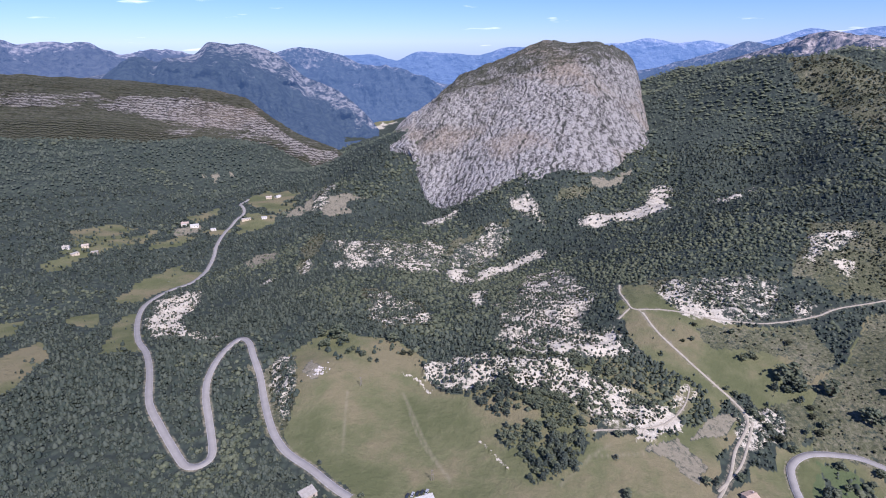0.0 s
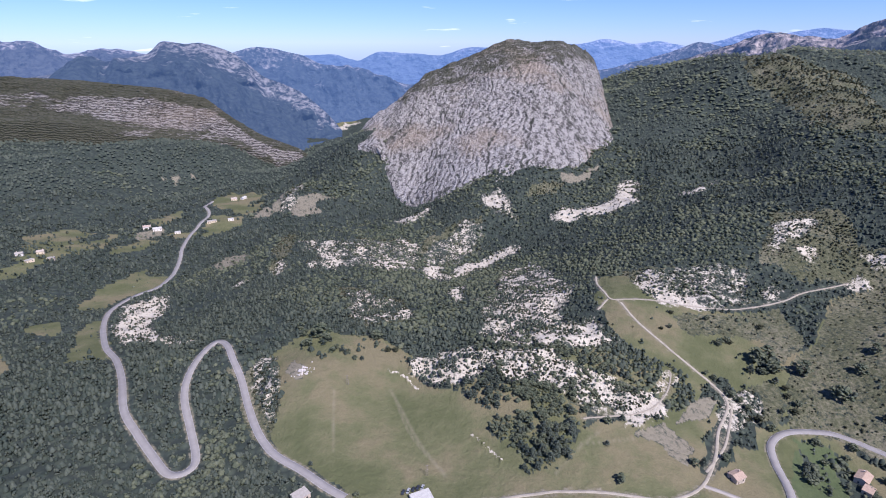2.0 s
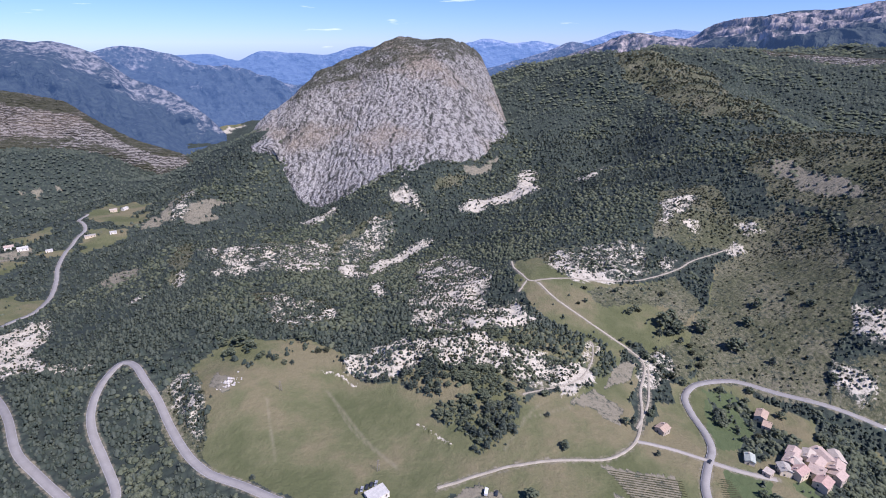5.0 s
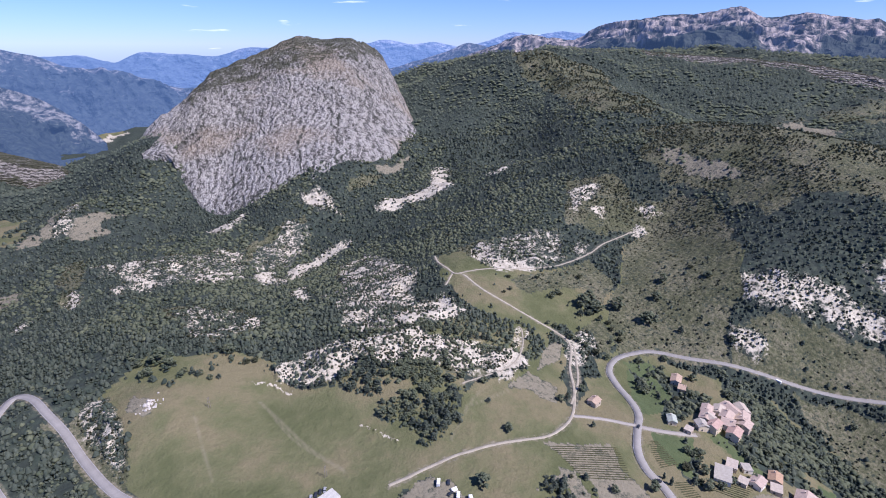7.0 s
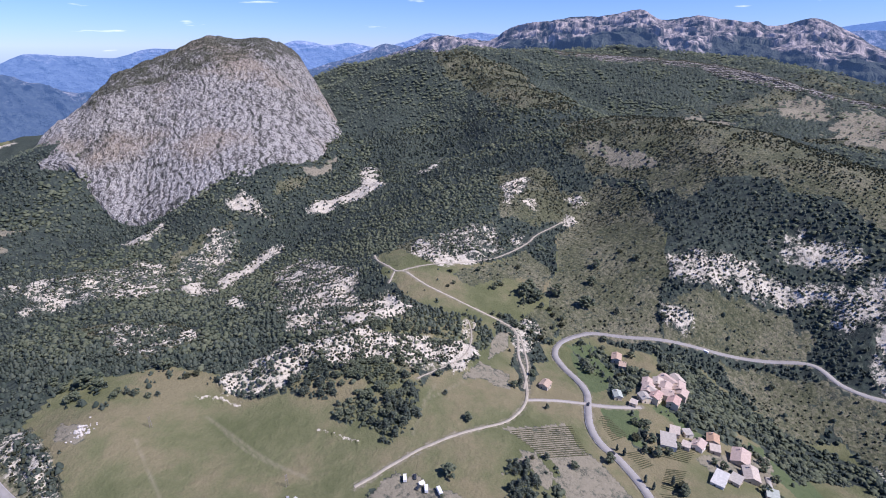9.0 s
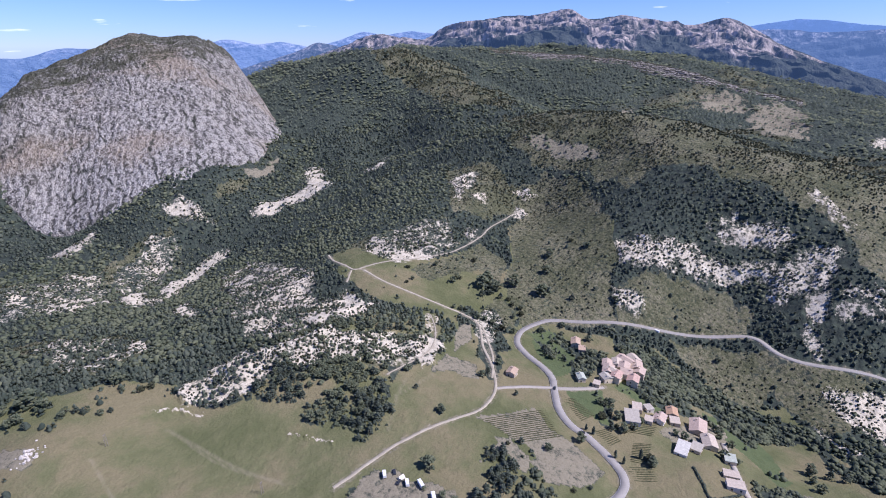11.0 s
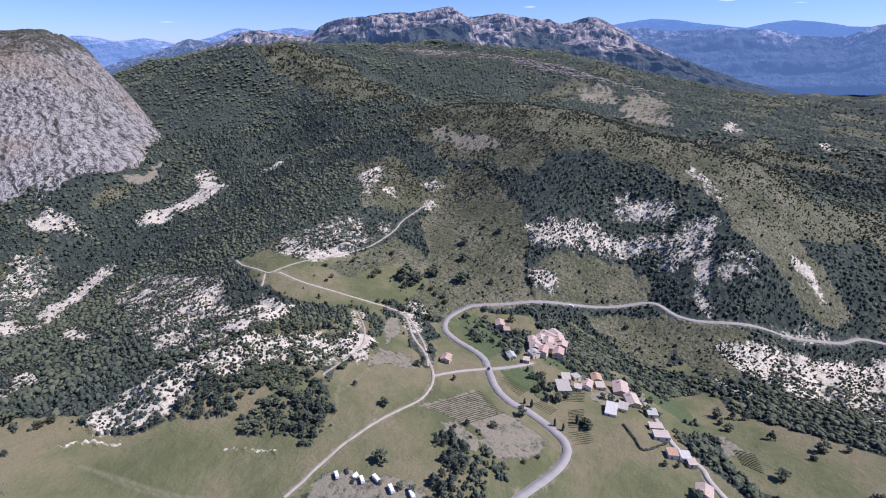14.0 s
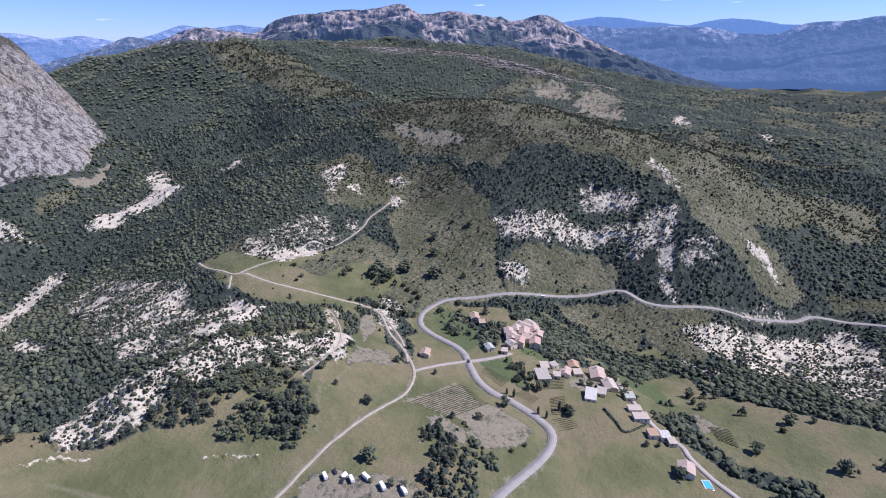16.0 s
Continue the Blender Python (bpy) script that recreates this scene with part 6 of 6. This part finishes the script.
KINDS = [tree_thing("oak_tree", "rounded green oak tree standing in grass", OAK, 0.95, 1),
         tree_thing("oak_tree", "broad green oak tree with uneven crown", OAK, 0.8, 2),
         tree_thing("pine_tree", "dark green pine tree in a small wood", PINE, 1.15, 3, True),
         tree_thing("bush", "low grey-green bush in dry grass", SCRUB, 0.62, 4)]
trs = random.Random(8)
used = {}
for tx, ty, tw in TREES:
    k = trs.choice((0, 0, 1, 2, 3)) if tw < 7 else trs.choice((0, 1, 1))
    s = min(max(2.2, tw), 14)
    if k in used:
        s /= used[k]
    m = pose(tx, ty, height_at(tx, ty) - 0.1, 0, 0, trs.uniform(0, 360)) @ Matrix.Diagonal((s, s, s, 1))
    if k in used:
        copy_thing(KINDS[k], m)
    else:
        used[k] = s
        KINDS[k].matrix_basis = m


for tx, ty, tz, tw, piny in NEAR_TREES:
    k = 2 if piny else trs.choice((0, 1))
    s = min(max(2.5, tw), 9) / used[k]
    copy_thing(KINDS[k], pose(tx, ty, tz - 0.1, 0, 0, trs.uniform(0, 360)) @ Matrix.Diagonal((s, s, s, 1)))


# ---- slender trees beside the road ----
def slender_tree(x, y, tall, seed):
    rs = random.Random(seed)
    root = tagged(new("cypress_tree"), "tall slender dark green cypress beside gardens", "tree", "slender trees beside the road")
    root.matrix_world = pose(x, y, height_at(x, y) - 0.1, 0, 0, rs.uniform(0, 360))
    bm = bmesh.new()
    tube(bm, (0, 0, -0.2), (0, 0, tall * 0.7), 0.16, 0.06)
    part("trunk", bm, BARK, root)
    bm = bmesh.new()
    for k in range(60):
        h = (k + rs.random()) / 60
        wide = 0.16 * tall * math.sin(math.pi * min(1, 0.2 + 0.8 * h)) ** 0.7
        a, q = rs.uniform(0, 6.283), wide * rs.uniform(0.2, 0.8)
        lump(bm, (q * math.cos(a), q * math.sin(a), tall * (0.08 + 0.88 * h)), rs.uniform(0.06, 0.1) * tall, rs, 1.3)
    part("crown", bm, PINE, root)


for k, (sx, sy) in enumerate(((190.0, 139.3), (176.0, 143.0), (176.2, 149.1), (183.5, 170.1), (183.0, 175.4))):
    slender_tree(sx, sy, (7.5, 6.0, 6.5, 7.0, 5.5)[k], 30 + k)


# ---- vehicles and camp ----
def wheels(root, xs, y, r):
    for x in xs:
        for s in (-1, 1):
            bm = bmesh.new()
            tube(bm, (x, s * y - 0.1, r), (x, s * y + 0.1, r), r, r, 10)
            part("wheel", bm, RUBBER, root)


def car(name, label, paint):
    root = tagged(new(name), label, "car", "vehicles")
    bm = bmesh.new()
    block(bm, -2.05, -0.85, 0.3, 2.05, 0.85, 0.92, 0.14)
    part("body", bm, paint, root)
    bm = bmesh.new()
    vs = block(bm, -1.35, -0.75, 0.9, 0.95, 0.75, 1.46)
    for v in vs:
        if v.co.z > 1.2:
            v.co.x *= 0.72
            v.co.y *= 0.82
    cab = part("cabin", bm, GLASS, root)
    bm = bmesh.new()
    block(bm, -0.95, -0.6, 1.44, 0.66, 0.6, 1.5, 0.02)
    part("roof_panel", bm, paint, cab)
    wheels(root, (-1.3, 1.3), 0.8, 0.31)
    return root


def van(name, label, long=5.2, tall=2.4):
    root = tagged(new(name), label, "van", "vehicles")
    bm = bmesh.new()
    vs = block(bm, -long / 2, -1.0, 0.4, long / 2, 1.0, tall)
    for v in vs:
        if v.co.x > 0 and v.co.z > 1:
            v.co.x -= 0.7
    bmesh.ops.bevel(bm, geom=list(bm.edges), offset=0.12, segments=1, affect="EDGES")
    part("body", bm, METAL_WHITE, root)
    bm = bmesh.new()
    block(bm, long / 2 - 1.5, -1.03, 1.35, long / 2 - 0.9, 1.03, 1.95)
    part("window", bm, GLASS, root)
    wheels(root, (-long / 2 + 0.9, long / 2 - 1.0), 0.92, 0.34)
    return root


def caravan(name, label):
    root = tagged(new(name), label, "caravan", "vehicles")
    bm = bmesh.new()
    block(bm, -2.7, -1.1, 0.45, 2.7, 1.1, 2.6, 0.22)
    part("body", bm, METAL_WHITE, root)
    for x in (-1.5, 0.2, 1.7):
        bm = bmesh.new()
        block(bm, x - 0.45, -1.13, 1.35, x + 0.45, -1.08, 1.95)
        part("window", bm, GLASS, root)
    bm = bmesh.new()
    tube(bm, (2.6, 0, 0.5), (3.8, 0, 0.45), 0.06, 0.05)
    part("tow_bar", bm, TIMBER, root)
    wheels(root, (0.0,), 1.0, 0.33)
    return root


def tent(name, label):
    root = tagged(new(name), label, "tent", "vehicles")
    bm = bmesh.new()
    q = [(-2, -1.5, 0), (2, -1.5, 0), (2, 1.5, 0), (-2, 1.5, 0), (-1.7, 0, 1.9), (1.7, 0, 1.9)]
    v = [bm.verts.new(p) for p in q]
    for f in ((0, 1, 5, 4), (2, 3, 4, 5), (1, 2, 5), (3, 0, 4), (3, 2, 1, 0)):
        bm.faces.new([v[i] for i in f])
    part("canvas", bm, CANVAS, root)
    return root


MAKERS = {"car_dark": lambda: car("car", "dark car parked in the open", METAL_DARK), "car_grey": lambda: car("car", "silver car parked in the open", METAL_GREY),
          "van": lambda: van("van", "white delivery van parked in the open"), "caravan": lambda: caravan("caravan", "white caravan standing on the camp field"),
          "tent": lambda: tent("tent", "pale canvas tent on the camp field")}
made = {}
for vx, vy, vkind, vturn in VEHICLES:
    lift = 0.26 if float(roadside(np.array([vx]), np.array([vy]))[0][0]) < 0 else 0.02
    m = pose(vx, vy, height_at(vx, vy) + lift, 0, 0, vturn)
    if vkind in made:
        copy_thing(made[vkind], m)
    else:
        made[vkind] = MAKERS[vkind]()
        made[vkind].matrix_basis = m


# ---- vines, vegetable rows, hedge ----
def leafy_row(name, label, group, p, q, wide, tall, material, seed):
    """One uneven strip of leaves along a line."""
    rs = random.Random(seed)
    n = max(4, int(math.hypot(q[0] - p[0], q[1] - p[1]) / 0.8))
    zs = surface(np.linspace(p[0], q[0], n), np.linspace(p[1], q[1], n))
    d = Vector((q[0] - p[0], q[1] - p[1], 0)).normalized()
    side = Vector((d.y, -d.x, 0))
    verts, faces = [], []
    for k in range(n):
        t = k / (n - 1)
        c = Vector((p[0] + (q[0] - p[0]) * t, p[1] + (q[1] - p[1]) * t, float(zs[k]) - 0.05))
        full = rs.uniform(0.55, 1.15) if 0 < k < n - 1 else 0.3
        for o, h in ((-0.5, 0.0), (-0.95, 0.45), (-0.4, 0.95), (0.4, 1.0), (1.0, 0.45), (0.5, 0.0)):
            verts.append(c + side * (o * wide * full * rs.uniform(0.8, 1.2)) + Vector((0, 0, h * tall * full * rs.uniform(0.85, 1.15))))
    for k in range(n - 1):
        for i in range(5):
            a = k * 6 + i
            faces.append((a, a + 1, a + 7, a + 6))
    faces += [tuple(range(5, -1, -1)), tuple(range((n - 1) * 6, n * 6))]
    return tagged(mesh_object(name, verts, faces, material), label, name.replace("_", " "), group)


def lerp(a, b, t):
    return a[0] + (b[0] - a[0]) * t, a[1] + (b[1] - a[1]) * t


for kind, (c0, c1, c2, c3) in PLOTS:
    vine = kind == "vineyard"
    length = math.hypot(c3[0] - c0[0], c3[1] - c0[1])
    n = int(length / (1.9 if vine else 1.7))
    for k in range(n):
        t = (k + 0.5) / n
        leafy_row("vine_trellis" if vine else "vegetable_bed", "trained row of low green vines" if vine else "green row of vegetables in a garden plot",
                  "rows of the vineyard" if vine else "rows of the gardens", lerp(c0, c3, t), lerp(c1, c2, t), 0.26 if vine else 0.45, 0.6 if vine else 0.5, CROP, k)
hedge_line = smooth_line(HEDGE, 1.0)
rs = random.Random(4)
bm = bmesh.new()
for hx, hy in hedge_line:
    for k in range(2):
        lump(bm, (hx + rs.uniform(-0.3, 0.3), hy + rs.uniform(-0.3, 0.3), height_at(hx, hy) + rs.uniform(0.4, 1.1)), rs.uniform(0.6, 0.9), rs)
hedge_me = bpy.data.meshes.new("hedge")
bm.to_mesh(hedge_me)
bm.free()
hedge_me.materials.append(PINE)
tagged(new("hedge", hedge_me), "clipped dark green hedge round a lawn", "hedge")


# ---- boulders and poles ----
def boulder(x, y, r, seed):
    rs = random.Random(seed)
    bm = bmesh.new()
    bmesh.ops.create_icosphere(bm, subdivisions=2, radius=r)
    # split faces: cut by a few flat planes
    for k in range(7):
        n = Vector((rs.gauss(0, 1), rs.gauss(0, 1), rs.gauss(0.3, 0.8))).normalized()
        cut = r * rs.uniform(0.5, 0.85)
        for v in bm.verts:
            over = v.co.dot(n) - cut
            if over > 0:
                v.co -= n * over
    for v in bm.verts:
        v.co *= 1 + 0.12 * noise.noise(v.co * (2.2 / r) + Vector((seed, 0, 0)))
        v.co.z *= 0.8
    me = bpy.data.meshes.new("boulder")
    bm.to_mesh(me)
    bm.free()
    me.materials.append(STONE)
    ob = tagged(new("boulder", me), "pale weathered limestone boulder in the meadow", "boulder", "boulders of the outcrop")
    ob.matrix_world = pose(x, y, height_at(x, y) + r * 0.25, rs.uniform(0, 20), rs.uniform(0, 20), rs.uniform(0, 360))


brs = random.Random(9)
for k in range(44):
    a, q = brs.uniform(0, 6.28), abs(brs.gauss(0, 4.6))
    boulder(BOULDERS[0] + q * math.cos(a), BOULDERS[1] + q * math.sin(a), brs.uniform(0.35, 1.0) + 0.7 * brs.random() ** 3, k)


def utility_pole(x, y, tall=8.5):
    root = tagged(new("utility_pole"), "weathered twin timber pole in the meadow", "utility pole", "poles in the meadow")
    root.matrix_world = pose(x, y, height_at(x, y), 0, 0, 20)
    for s in (-1, 1):
        bm = bmesh.new()
        tube(bm, (s * 0.7, 0, -0.4), (s * 0.35, 0, tall), 0.16, 0.11, 8)
        part("pole", bm, TIMBER, root)
    for z in (tall - 0.5, tall * 0.55):
        bm = bmesh.new()
        block(bm, -1.0, -0.08, z, 1.0, 0.08, z + 0.16, 0.02)
        part("crossarm", bm, TIMBER, root)


# ---- garden pool ----
pool = tagged(new("swimming_pool"), "small turquoise swimming pool with pale stone rim", "swimming pool")
pool.matrix_world = pose(POOL[0], POOL[1], height_at(*POOL) + 0.15, 0, 0, 30)
bm = bmesh.new()
for q in ((-4.0, -2.4, 4.0, -2.0), (-4.0, 2.0, 4.0, 2.4), (-4.0, -2.0, -3.6, 2.0), (3.6, -2.0, 4.0, 2.0)):
    block(bm, q[0], q[1], -1.2, q[2], q[3], 0.12)
part("rim", bm, WALLS[2], pool)
bm = bmesh.new()
block(bm, -3.6, -2.0, -1.2, 3.6, 2.0, -0.02)
part("water", bm, plain("pool water", (0.10, 0.42, 0.50), 0.08, 0.1, 0.5, spec=0.6), pool)

for px, py in POLES:
    utility_pole(px, py)
